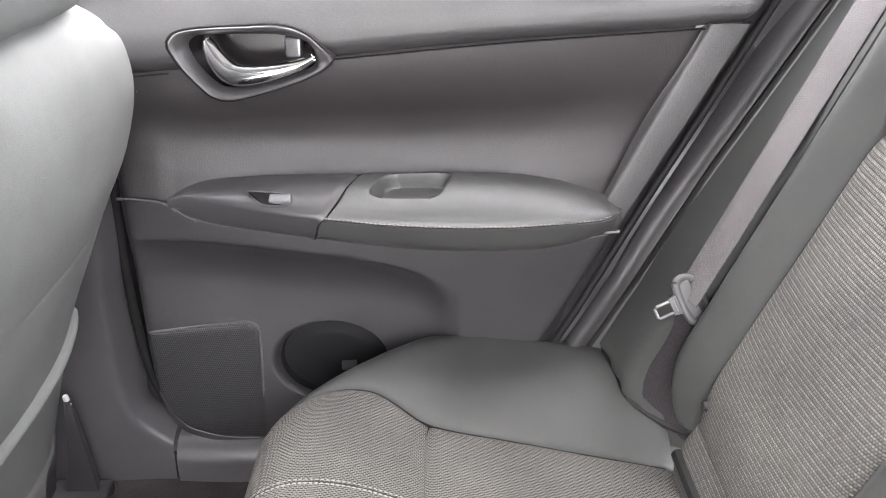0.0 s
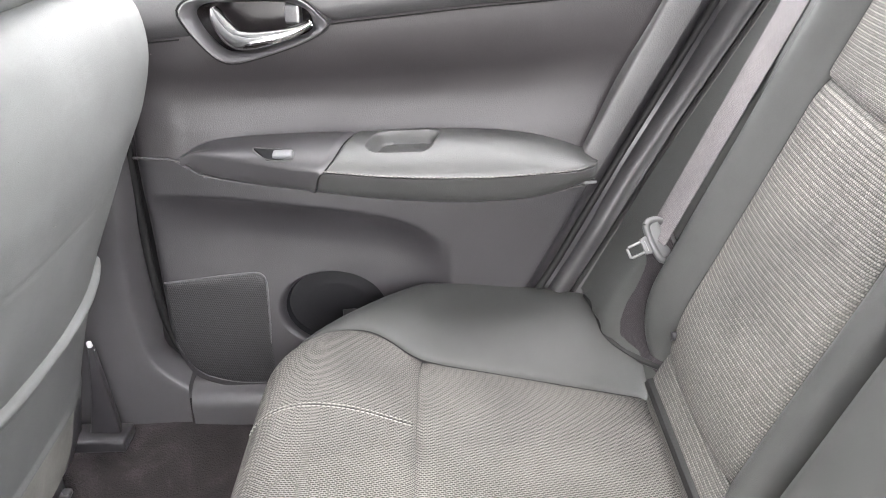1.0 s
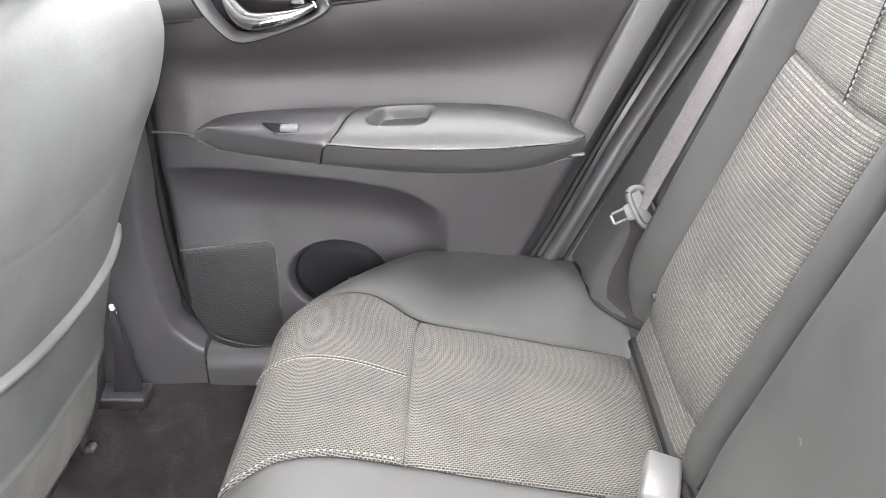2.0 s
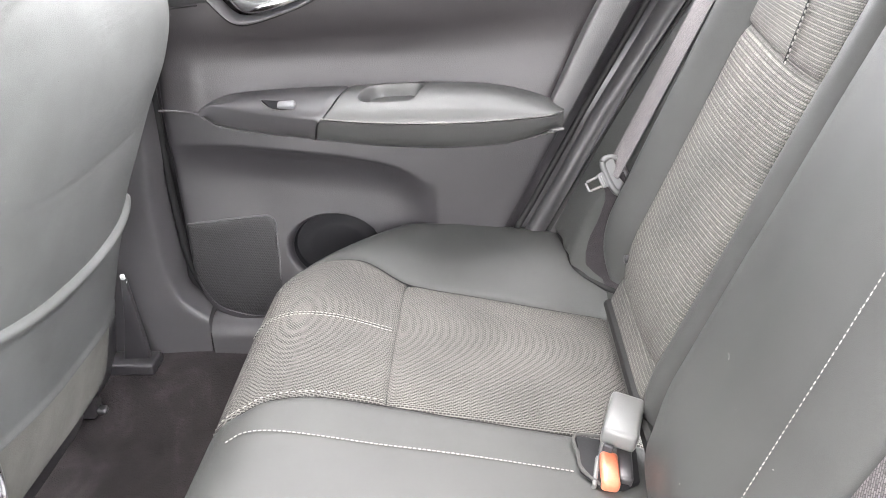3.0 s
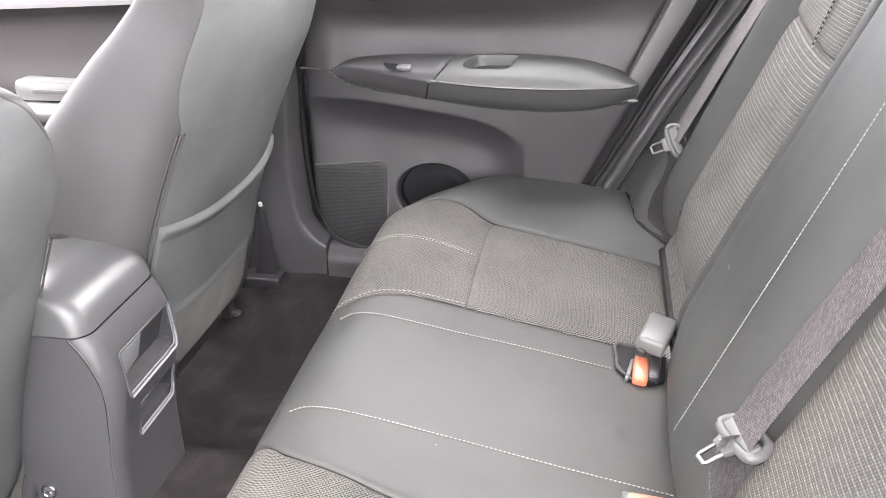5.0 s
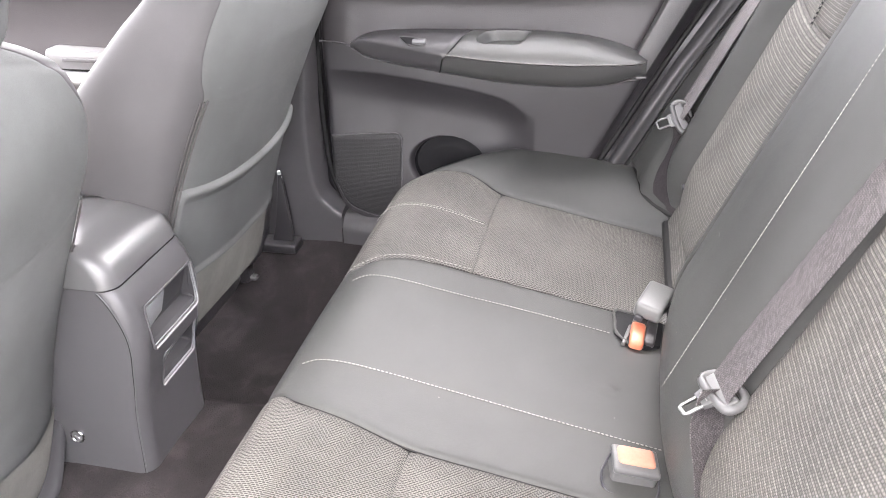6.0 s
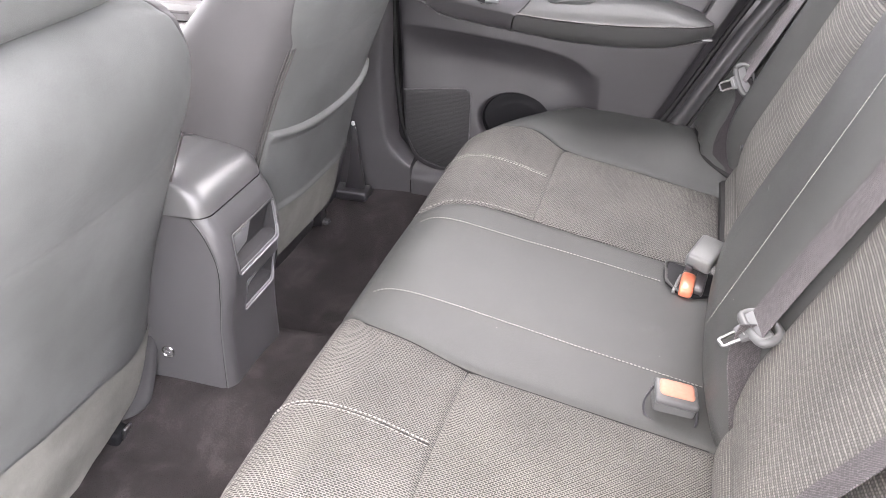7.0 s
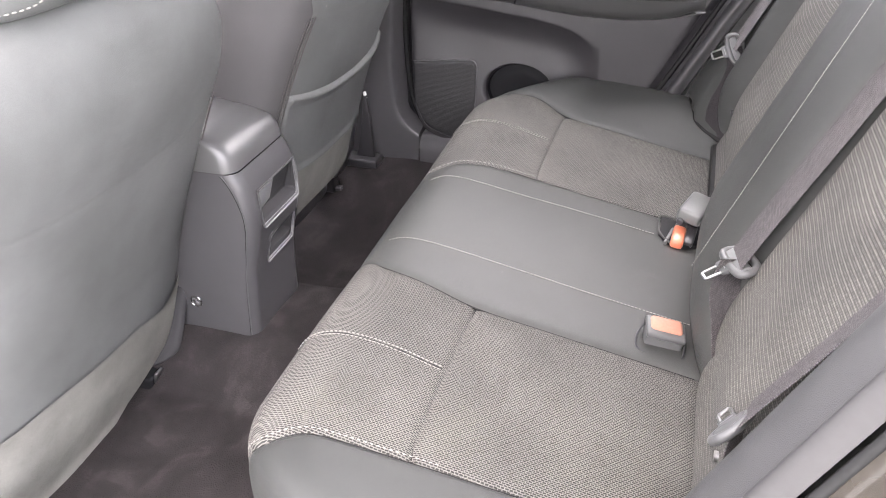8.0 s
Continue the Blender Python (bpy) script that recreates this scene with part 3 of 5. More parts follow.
pieces.append(part("stitching", stitches(length=0.0032, gap=0.0017, radius=0.0005, points=[Vector((0.2775 + 0.404 * (z - 0.40), -0.123 + 0.066 * (z - 0.40), z)) + Vector((-0.0015, 0, 0)) for z in (lerp(0.40, 0.98, k / 12) for k in range(13))]), STITCH, None, "cream stitching"))
border = table([(0.140, -0.060), (0.160, -0.046), (0.168, -0.024), (0.178, 0.002), (0.190, 0.012), (0.203, 0.012), (0.216, 0.004)])
# No seam here: a black tube darkens the deep crease.
pieces.append(part("seam", tube([back_point(z, 0.1540, -0.004 * (0.30 + 0.70 * ss((z - 0.29) / 0.15))) for z in (lerp(0.34, 0.99, k / 20) for k in range(21))], 0.0034, 8), RUBBER_AND_SHADE, None, "added dark tube for shade in the gap beside the middle panel"))
pieces.append(back_piece("inner_border", 0.140, 0.216, 0.30, 1.0, lambda y, z: border(y), VINYL, 50, 24, "smooth grey cloth border", groove=0.0, tuck=0.02))
pieces.append(part("anchor_button", tube([back_point(0.392, 0.460, 0.000), back_point(0.392, 0.460, 0.0095)], 0.006, 14), DARK, None, "small dark anchor button"))
pieces.append(part("anchor_button", tube([back_point(0.383, -0.452, 0.008), back_point(0.383, -0.452, 0.016)], 0.006, 14), STEEL, None, "small bright anchor button"))
for y in (0.287, -0.335):
    line = [back_point(lerp(0.712, 0.97, k / 8), math.copysign(abs(y) + 0.37 * (lerp(0.712, 0.97, k / 8) - 0.712), y), 0.0180) for k in range(9)]
    pieces.append(part("stitching", stitches(line, 0.004, 0.003, 0.0009), STITCH, None, "cream stitching up the insert"))
    pieces.append(part("seam", tube([p + Vector((0.001, 0.004, 0)) for p in line], 0.0014, 6), RUBBER_AND_SHADE, None, "dark seam thread"))
for o in pieces:
    o.parent = middle
under(rear_seat, [bench, middle])

# ---- floor, sills, pillars ----
def floor_point(u, v):
    x, y = lerp(-1.5, 0.33, u), lerp(-0.68, 0.70, v)
    z = 0.015 + 0.09 * (1 - ss((abs(y) - 0.085) / 0.105)) + 0.112 * ss((abs(y) - 0.47) / 0.16)
    z += 0.006 * noise.noise(Vector((x * 9, y * 9, 0.3)))
    return Vector((x, y, z))


floor = part("floor", sheet(floor_point, 90, 70), CARPET)
tagged(floor, "worn brown-black carpet over the car floor and tunnel", "carpet", kind="structure")

FRONT_EDGE = [(-0.391, 0.60), (-0.397, 0.473), (-0.396, 0.375), (-0.387, 0.280), (-0.356, 0.212), (-0.284, 0.186)]
pillar_edge = smooth_path([(x, 0, z) for x, z in ((-0.420, 0.95), (-0.429, 0.539), (-0.437, 0.439), (-0.438, 0.329), (-0.426, 0.245), (-0.383, 0.196), (-0.374, 0.190))], 40)


def pillar_point(u, v):
    e = pillar_edge[round(u * 39)]
    low = ss((0.30 - e.z) / 0.11)
    inner = Vector((-0.62, 0, lerp(e.z, 0.06, low)))
    bottom = Vector((-0.376, 0, 0.06))
    far = inner.lerp(bottom, ss((0.21 - e.z) / 0.02) * 0.98)
    p = e.lerp(far, max(0.0, (v - 0.25) / 0.75))
    roll = math.cos(min(v / 0.25, 1.0) * math.pi / 2)
    p.y = 0.640 + 0.05 * (1 - math.sin(math.acos(min(1, roll)))) if v < 0.25 else 0.640
    if v < 0.25:
        p.x += 0.022 * (1 - v / 0.25) * (1 - low)
        p.z += 0.018 * (1 - v / 0.25) * low
    return p


pillar = part("pillar_trim", sheet(pillar_point, 39, 24), PILLAR)
tagged(pillar, "dark grey plastic centre pillar trim curving into the sill", "trim", kind="structure")


def sill_point(u, v):
    x = lerp(-0.372, 0.30, u)
    if v < 0.25:
        return Vector((x, lerp(0.70, 0.672, v / 0.25), 0.190))
    if v < 0.7:
        a = (v - 0.25) / 0.45 * math.pi / 2
        return Vector((x, 0.672 - 0.036 * math.sin(a), 0.152 + 0.038 * math.cos(a)))
    return Vector((x, 0.636, lerp(0.152, 0.06, (v - 0.7) / 0.3)))


sill = part("sill_trim", sheet(sill_point, 20, 20), PILLAR)
tagged(sill, "dark grey plastic sill trim below the door", "trim", kind="structure")

seal_path = smooth_path([(-0.402, 0.684, 0.95), (-0.408, 0.684, 0.6)] + [(x - 0.014, 0.684, z - 0.006) for x, z in FRONT_EDGE[1:4]] + [(-0.366, 0.684, 0.203), (-0.29, 0.684, 0.178), (0.1, 0.684, 0.178)], 60)
tagged(part("door_seal", tube(seal_path, 0.0065, 10), RUBBER_AND_SHADE), "black rubber door seal round the opening", "seal", kind="structure")
def rear_pillar(u, v):
    """A half-round trim that leans outwards between door and side cushion."""
    z = lerp(0.24, 1.02, u)
    a, b = pillar_back(z), pillar_front(z)
    p = a.lerp(b, v)
    bulge = math.sin(math.pi * min(1.0, v)) ** 0.6
    p.y -= 0.020 * bulge - 0.012
    p.x -= 0.006 * bulge
    return p


tagged(part("rear_pillar_trim", sheet(rear_pillar, 40, 24), REAR), "dark grey plastic rear pillar trim beside the seat", "trim", kind="structure")
tagged(part("pillar_gap", tube([pillar_front(z) + Vector((0.004, 0.010, 0)) for z in (0.30, 0.45, 0.6, 0.75, 0.9, 1.02)], 0.0045, 8), RUBBER_AND_SHADE), "dark gap between pillar trim and seat", "seal", kind="structure")


def rear_seal(u, v):
    z = lerp(0.24, 1.02, u)
    a = Vector((0.237 + 0.545 * (z - 0.5), 0.672 + 0.113 * (z - 0.5), z))
    p = a.lerp(pillar_back(z) + Vector((0.004, 0.012, 0)), v)
    p.y += 0.012 * math.sin(math.pi * v)
    return p


tagged(part("door_seal", sheet(rear_seal, 30, 10), PLASTIC), "dark grey seal carrier along the rear edge", "seal", kind="structure")
bead = [Vector((0.237 + 0.545 * (z - 0.5), 0.672 + 0.113 * (z - 0.5), z)).lerp(pillar_back(z), 0.56) + Vector((0, 0.002, 0)) for z in (0.24, 0.4, 0.55, 0.7, 0.85, 1.02)]
tagged(part("seal_bead", tube(bead, 0.0055, 10), RUBBER_AND_SHADE), "dark rubber bead of the door seal", "seal", kind="structure")

# ---- right rear door ----
door = thing("door_1", "closed charcoal rear door with padded armrest and chrome handle", "door", (0, 0.70, 0.18), kind="structure")
pieces = []
UPLINE = table([(-0.40, 0.733), (-0.286, 0.741), (-0.102, 0.756), (0.101, 0.774), (0.331, 0.789), (0.42, 0.796)])
ARM_LOW = table([(-0.40, 0.579), (-0.335, 0.573), (-0.323, 0.566), (-0.307, 0.552), (-0.243, 0.537), (-0.153, 0.525), (-0.039, 0.510), (0.073, 0.504), (0.155, 0.507), (0.231, 0.522), (0.27, 0.528)])
BOTTOM = table([(-0.394, 0.33), (-0.387, 0.280), (-0.372, 0.235), (-0.356, 0.210), (-0.32, 0.193), (-0.284, 0.186), (0.3, 0.180)])
RECESS_TOP = table([(-0.40, 0.521), (-0.283, 0.514), (-0.151, 0.497), (-0.06, 0.482), (-0.01, 0.466), (0.03, 0.44)])


def rear_x(z):
    return 0.166 + 0.509 * (z - 0.356)


def insert_x(z):
    return 0.234 + 0.46 * (z - 0.578)


# outline of the handle's surround and of its recess
BEZ = [(-0.294, 0.770), (-0.291, 0.782), (-0.278, 0.790), (-0.25, 0.794), (-0.205, 0.796), (-0.165, 0.797), (-0.135, 0.788), (-0.114, 0.770), (-0.102, 0.756), (-0.126, 0.738), (-0.173, 0.721), (-0.225, 0.708), (-0.248, 0.712), (-0.264, 0.726), (-0.283, 0.749)]
REC = [(-0.272, 0.774), (-0.260, 0.782), (-0.229, 0.783), (-0.184, 0.783), (-0.153, 0.780), (-0.132, 0.771), (-0.126, 0.757), (-0.132, 0.744), (-0.172, 0.731), (-0.205, 0.723), (-0.228, 0.721), (-0.243, 0.725), (-0.261, 0.744), (-0.271, 0.763)]
outer = smooth_path([(x, 0, z) for x, z in BEZ], 64, True)
hole = smooth_path([(x, 0, z) for x, z in REC], 64, True)


def cut_handle(bm):
    """Opens a panel behind the handle's surround."""
    ring = [a.lerp(b, 0.5) for a, b in zip(outer, hole)]
    gone = []
    for fc in bm.faces:
        c = fc.calc_center_median()
        inside = False
        for a, b in zip(ring, ring[1:] + ring[:1]):
            if (a.z > c.z) != (b.z > c.z) and c.x < a.x + (c.z - a.z) / (b.z - a.z) * (b.x - a.x):
                inside = not inside
        if inside:
            gone.append(fc)
    bmesh.ops.delete(bm, geom=gone, context="FACES")
    return bm


def lower_y(x, z):
    """The lower panel's face: a hollow that is steep under its upper rim and runs out softly below."""
    rise = lambda t: 1 - (1 - min(1.0, max(0.0, t))) ** 2.4
    depth = 0.026 * rise((RECESS_TOP(x) - z) / 0.075) * rise((0.046 - x) / 0.10) * ss((x + 0.44) / 0.2)
    return 0.655 + depth * (1 - 0.9 * ss((0.46 - z) / 0.26))


def lower_panel():
    def f(u, v):
        x0 = lerp(-0.394, 0.23, u)
        z = lerp(BOTTOM(x0), ARM_LOW(x0), v)
        x = lerp(-0.394, rear_x(z), u)
        return Vector((x, lower_y(x, z) + 0.02 * (math.exp(-u / 0.006) + math.exp(-(1 - u) / 0.006)), z))
    bm = sheet(f, 150, 100)
    gone = [fc for fc in bm.faces if ((fc.calc_center_median().x + 0.137) / 0.0845) ** 2 + ((fc.calc_center_median().z - 0.318) / 0.0635) ** 2 < 1]
    bmesh.ops.delete(bm, geom=gone, context="FACES")
    for v in bm.verts:
        if v.is_boundary and ((v.co.x + 0.1385) / 0.10) ** 2 + ((v.co.z - 0.318) / 0.08) ** 2 < 1:
            a = math.atan2((v.co.z - 0.318) / 0.0640, (v.co.x + 0.1385) / 0.0855)
            v.co.x, v.co.z = -0.1385 + 0.0850 * math.cos(a), 0.318 + 0.0635 * math.sin(a)
            v.co.y = lower_y(v.co.x, v.co.z)
    return bm


pieces.append(part("lower_panel", lower_panel(), PLASTIC, None, "grained charcoal lower panel"))
oval = [Vector((-0.133 + 0.078 * math.cos(a), 0, 0.318 + 0.061 * math.sin(a))) for a in (2 * math.pi * k / 48 for k in range(48))]


def pocket_lip(u, v):
    """A rounded fillet from the panel into the pocket, wider on the side towards the front."""
    p = oval[round(v * 48) % 48]
    out = Vector((-0.1385 + (p.x + 0.133) / 0.078 * 0.0855, 0, 0.318 + (p.z - 0.318) / 0.061 * 0.0640))
    a = u * math.pi / 2
    q = p.lerp(out, 1 - math.sin(a))
    q.y = lower_y(out.x, out.z) - 0.0006 + 0.016 * (1 - math.cos(a))
    return q


def bowl(u, v):
    """The pocket's lining: a straight wall, a rounded corner and a flat back."""
    p = oval[round(v * 48) % 48]
    c = Vector((-0.133, 0, 0.318))
    k = 1.0 - 0.05 * ss(u / 0.4) if u < 0.5 else 0.95 * (1 - (u - 0.5) / 0.5 * 0.995)
    q = c.lerp(p, k)
    q.y = lower_y(p.x, p.z) + 0.012 + 0.010 * ss(u / 0.5) if u < 0.5 else 0.702
    if u >= 0.5:
        q.y = lerp(lower_y(p.x, p.z) + 0.022, 0.686, ss((u - 0.5) / 0.2))
    return q


# The shallow lining is near black in place of a deep opening's shade.
pieces.append(part("door_pocket", sheet(bowl, 40, 48, wrap=True), BLACK, None, "oval bottle pocket, lining blackened for the shade inside"))
pieces.append(part("pocket_rim", sheet(pocket_lip, 10, 48, wrap=True), PLASTIC, None, "rounded lip of the pocket"))
pieces.append(part("pocket_tab", block(0.022, 0.014, 0.005, 0.002, pose(-0.113, 0.680, 0.303, 30, 0, 8)), PLASTIC, None, "small grey tab in the pocket"))


def grille_point(u, v):
    x0 = lerp(-0.387, -0.236, u)
    z = lerp(BOTTOM(x0) + 0.006, 0.374 + 0.006 * u - 0.012 * ss((u - 0.90) / 0.10), v)
    rim = math.exp(-(1 - u) / 0.012) + math.exp(-(1 - v) / 0.014) + math.exp(-v / 0.02) + math.exp(-u / 0.012)
    return Vector((x0, lower_y(x0, z) - 0.0026 + 0.003 * min(1.0, rim), z))


pieces.append(part("speaker_grille", sheet(grille_point, 50, 50, lambda u, v, p: (p.x, p.z)), MESH, None, "fine dark speaker grille"))
frame_line = [Vector((p.x, 0, p.y)) for p in rounded([(-0.386, 0.375), (-0.32, 0.378), (-0.235, 0.382), (-0.236, 0.30), (-0.242, 0.21)], 0.021, False)]
pieces.append(part("grille_frame", tube([Vector((p.x, lower_y(p.x, p.z) - 0.0004, p.z)) for p in frame_line], 0.0015, 8), RIM, None, "thin satin frame of the grille"))
foot_line = smooth_path([(x, 0, BOTTOM(x) + 0.0045) for x in (-0.385, -0.378, -0.366, -0.350, -0.33, -0.305, -0.28, -0.25)], 50)
pieces.append(part("grille_frame", tube([Vector((p.x, lower_y(p.x, p.z) - 0.0002, p.z)) for p in foot_line], 0.0009, 8), PLASTIC, None, "thin satin frame of the grille"))


HOLLOW = table([(0.0, 0.0), (0.3, 0.022), (0.4, 0.032), (0.5, 0.039), (0.57, 0.039), (0.66, 0.032), (0.75, 0.019), (0.84, 0.009), (0.93, 0.004), (1.0, 0.003)])


def insert_panel(u, v):
    x0 = lerp(-0.394, 0.30, u)
    z = lerp(ARM_LOW(x0) - 0.004, UPLINE(x0), v)
    x = lerp(-0.394, insert_x(z), u)
    hollow = HOLLOW(v)
    return Vector((x, 0.657 + hollow * lerp(0.30, 1.0, ss(u / 0.45)) * (1 - 0.55 * ss((u - 0.55) / 0.45)) + 0.004 * math.exp(-(1 - u) / 0.004) + 0.02 * math.exp(-u / 0.006), z))


pieces.append(part("middle_insert", cut_handle(sheet(insert_panel, 160, 60)), SOFT, None, "soft charcoal insert, hollowed"))


def upper_pad(u, v):
    x0 = lerp(-0.40, 0.40, u)
    z = lerp(UPLINE(x0) - 0.002, 0.90, v)
    x = lerp(-0.40, rear_x(z) - 0.002, u)
    y = 0.668 - 0.022 * math.sin(min(1, v / 0.16) * math.pi / 2) + 0.05 * ss((v - 0.2) / 0.8)
    return Vector((x, y + 0.02 * math.exp(-(1 - u) / 0.01), z))


pieces.append(part("upper_pad", cut_handle(sheet(upper_pad, 160, 60)), UPPER, None, "grained charcoal upper pad"))


def rear_strip(u, v):
    z = lerp(0.525, 0.80, u)
    z2 = min(z, lerp(0.525, UPLINE(rear_x(z)) - 0.002, u))
    x = lerp(max(insert_x(z2), rear_x(z2) - 0.10) + 0.001, rear_x(z2), v)
    return Vector((x, 0.658 - 0.004 * math.sin(math.pi * v) ** 0.5 + 0.03 * math.exp(-v / 0.02) + 0.014 * math.exp(-(1 - v) / 0.03), z2))


seam_line = [Vector((x, 0.6555, UPLINE(x) - 0.003)) for x in (lerp(-0.392, 0.33, k / 40) for k in range(41)) if x < -0.290 or x > -0.104]
for side in (-1, 1):
    pieces.append(part("pad_seam", tube([p for p in seam_line if side * (p.x + 0.2) > 0], 0.0012, 6), RUBBER_AND_SHADE, None, "dark seam under the upper pad"))
pieces.append(part("rear_strip", sheet(rear_strip, 30, 30), UPPER, None, "grained charcoal edge strip"))

# the armrest, in a switch panel and a stitched pad
ARM_TOP = table([(-0.326, 0.578), (-0.30, 0.590), (-0.265, 0.597), (-0.179, 0.602), (-0.086, 0.603), (0.035, 0.605), (0.136, 0.599), (0.216, 0.581), (0.250, 0.563)])
ARM_OUT = table([(-0.328, 0.004), (-0.30, 0.016), (-0.25, 0.030), (-0.15, 0.048), (0.0, 0.060), (0.10, 0.058), (0.18, 0.048), (0.222, 0.036), (0.243, 0.022), (0.252, 0.008)])
ARM_EDGE = table([(-0.326, 0.574), (-0.30, 0.586), (-0.125, 0.572), (-0.04, 0.566), (0.10, 0.562), (0.18, 0.562), (0.252, 0.560)])


def arm_point(x, t):
    """t from 0 at the back of the top, over the edge, to 1 at the foot of the front."""
    out, zt, ze, zl = ARM_OUT(x), ARM_TOP(x), ARM_EDGE(x), ARM_LOW(x)
    if x > 0.2:
        zl = lerp(zl, ze - 0.030, ss((x - 0.2) / 0.06))
    ring = [(0.668, zt + 0.001), (0.655 - 0.25 * out, zt - 0.003), (0.655 - 0.75 * out, lerp(zt, ze, 0.55)), (0.655 - out, ze),
            (0.655 - out * 0.95, ze - 0.010), (0.655 - out * 0.66, lerp(ze, zl, 0.65)), (0.655 - out * 0.28, zl + 0.003), (0.672, zl - 0.003)]
    k = min(int(t * 7), 6)
    f = t * 7 - k
    p = [ring[max(k - 1, 0)], ring[k], ring[k + 1], ring[min(k + 2, 7)]]
    yz = [0.5 * (2 * p[1][i] + (p[2][i] - p[0][i]) * f + (2 * p[0][i] - 5 * p[1][i] + 4 * p[2][i] - p[3][i]) * f * f + (3 * p[1][i] - p[0][i] - 3 * p[2][i] + p[3][i]) * f ** 3) for i in (0, 1)]
    return Vector((x, yz[0], yz[1]))


CUT = table([(0.0, -0.082), (0.43, -0.123), (0.52, -0.128), (1.0, -0.150)])


def switch_panel(u, v):
    p = arm_point(lerp(-0.327, CUT(v) - 0.0015, u), v)
    p.z -= 0.004 * math.exp(-(1 - u) / 0.006)
    return p


def arm_pad(u, v):
    x = lerp(CUT(v) + 0.0015, 0.252, u)
    p = arm_point(x, v)
    ax = abs((x - lerp(-0.0085, -0.024, ss((v - 0.04) / 0.2))) / 0.047)
    av = abs((v - 0.135) / 0.105)
    cup = ss((1 - (ax ** 4 + av ** 4) ** 0.25) / 0.24)
    p.z -= 0.020 * cup
    p.y += 0.004 * cup
    p.z -= 0.003 * math.exp(-u / 0.006)
    p.y += 0.004 * math.exp(-(((v - 0.475) / 0.012) ** 2))
    return p


# Lip in paler plastic than the panel, painting the ledge's highlight.
ledge = [Vector((x, 0.6535, ARM_LOW(x) - 0.001)) for x in (lerp(-0.392, 0.236, k / 50) for k in range(51))]
pieces.append(part("ledge_lip", tube(ledge, 0.0020, 8), RIM, None, "thin moulded lip under the armrest, paler for its highlight"))
pieces.append(part("ledge_cap", block(0.020, 0.004, 0.0045, 0.0015, pose(0.244, 0.6535, 0.5262, 0, -3, 0)), LIP, None, "pale end cap of the ledge"))
pieces.append(part("switch_panel", sheet(switch_panel, 40, 40), PILLAR, None, "smooth charcoal switch panel"))
pieces.append(part("arm_pad", sheet(arm_pad, 190, 130), PAD, None, "grey padded armrest with a pull cup"))
pieces.append(part("pad_stitching", stitches([arm_point(lerp(-0.122, 0.249, k / 14), 0.452) + Vector((0, -0.0011, 0.0011)) for k in range(15)], 0.0042, 0.0014, 0.0012), STITCH, None, "pale stitching"))
spot = arm_point(-0.190, 0.29)
lean = arm_point(-0.190, 0.34) - arm_point(-0.190, 0.24)
face = axes(spot, (0.98, 0, -0.10), lean.cross(Vector((1, 0, 0))) if lean.cross(Vector((1, 0, 0))).z > 0 else Vector((1, 0, 0)).cross(lean))
rim_of = [(-0.028, 0.008), (0.026, 0.008), (0.030, 0.003), (0.027, -0.008), (-0.008, -0.009)]
switch = part("switch_well", slab(rim_of, -0.004, 0.0012, 0.0006, axis="z"), BLACK, None, "black switch well")
switch.data.transform(face)
pieces.append(switch)
part("window_switch", block(0.028, 0.0125, 0.010, 0.003, face @ pose(0.013, -0.0005, 0.0022, 0, -12, 0)), LIP, switch, "pale grey window switch")
part("well_rim", tube(smooth_path([face @ Vector((x, y, 0.0012)) for x, y in rim_of], 50, True), 0.0009, 6), RIM, switch, "thin bright rim of the switch well")

# the inner handle
def bezel(u, v):
    k = round(v * 64) % 64
    p = outer[k].lerp(hole[k], u)
    p.y = table([(0.0, 0.672), (0.1, 0.640), (0.2, 0.636), (0.6, 0.641), (0.88, 0.650), (1.0, 0.656)])(u)
    return p


def handle_bowl(u, v):
    k = round(v * 64) % 64
    c = Vector((-0.195, 0, 0.753))
    p = hole[k].lerp(c, 0.12 * ss(u / 0.6) if u < 0.6 else lerp(0.12, 1.0, (u - 0.6) / 0.4))
    p.y = 0.655 + 0.030 * ss(u / 0.6)
    return p


handle = part("door_handle", sheet(bezel, 16, 64, wrap=True), SMOOTH, None, "satin grey handle surround")
pieces.append(handle)
part("handle_bowl", sheet(handle_bowl, 12, 64, wrap=True), BOWL, handle, "black handle recess")
lever_path = smooth_path([(-0.252, 0.656, 0.777), (-0.243, 0.650, 0.758), (-0.228, 0.645, 0.741), (-0.208, 0.642, 0.737), (-0.174, 0.642, 0.741), (-0.146, 0.645, 0.748), (-0.128, 0.651, 0.756)], 36)


def lever_surface(u, v):
    p = lever_path[round(u * 35)]
    a = 2 * math.pi * v
    w = table([(0.0, 0.005), (0.06, 0.010), (0.30, 0.0135), (0.45, 0.012), (0.75, 0.0085), (1.0, 0.005)])(u)
    d = (lever_path[min(round(u * 35) + 1, 35)] - lever_path[max(round(u * 35) - 1, 0)]).normalized()
    side = Vector((-d.z, 0, d.x))
    return p + side * (w * math.cos(a)) + Vector((0, -1, 0)) * (0.007 * math.sin(a))


part("surround_gap", tube([Vector((p.x, 0.6395, p.z)) for p in outer + outer[:1]], 0.0014, 6, caps=False), RUBBER_AND_SHADE, handle, "dark gap round the surround")
part("lever", sheet(lever_surface, 35, 20, wrap=True), CHROME, handle, "chrome door lever")
part("lock_knob", block(0.022, 0.012, 0.026, 0.004, pose(-0.151, 0.662, 0.766, 0, 0, -14)), STEEL, handle, "chrome lock knob")
under(door, pieces)

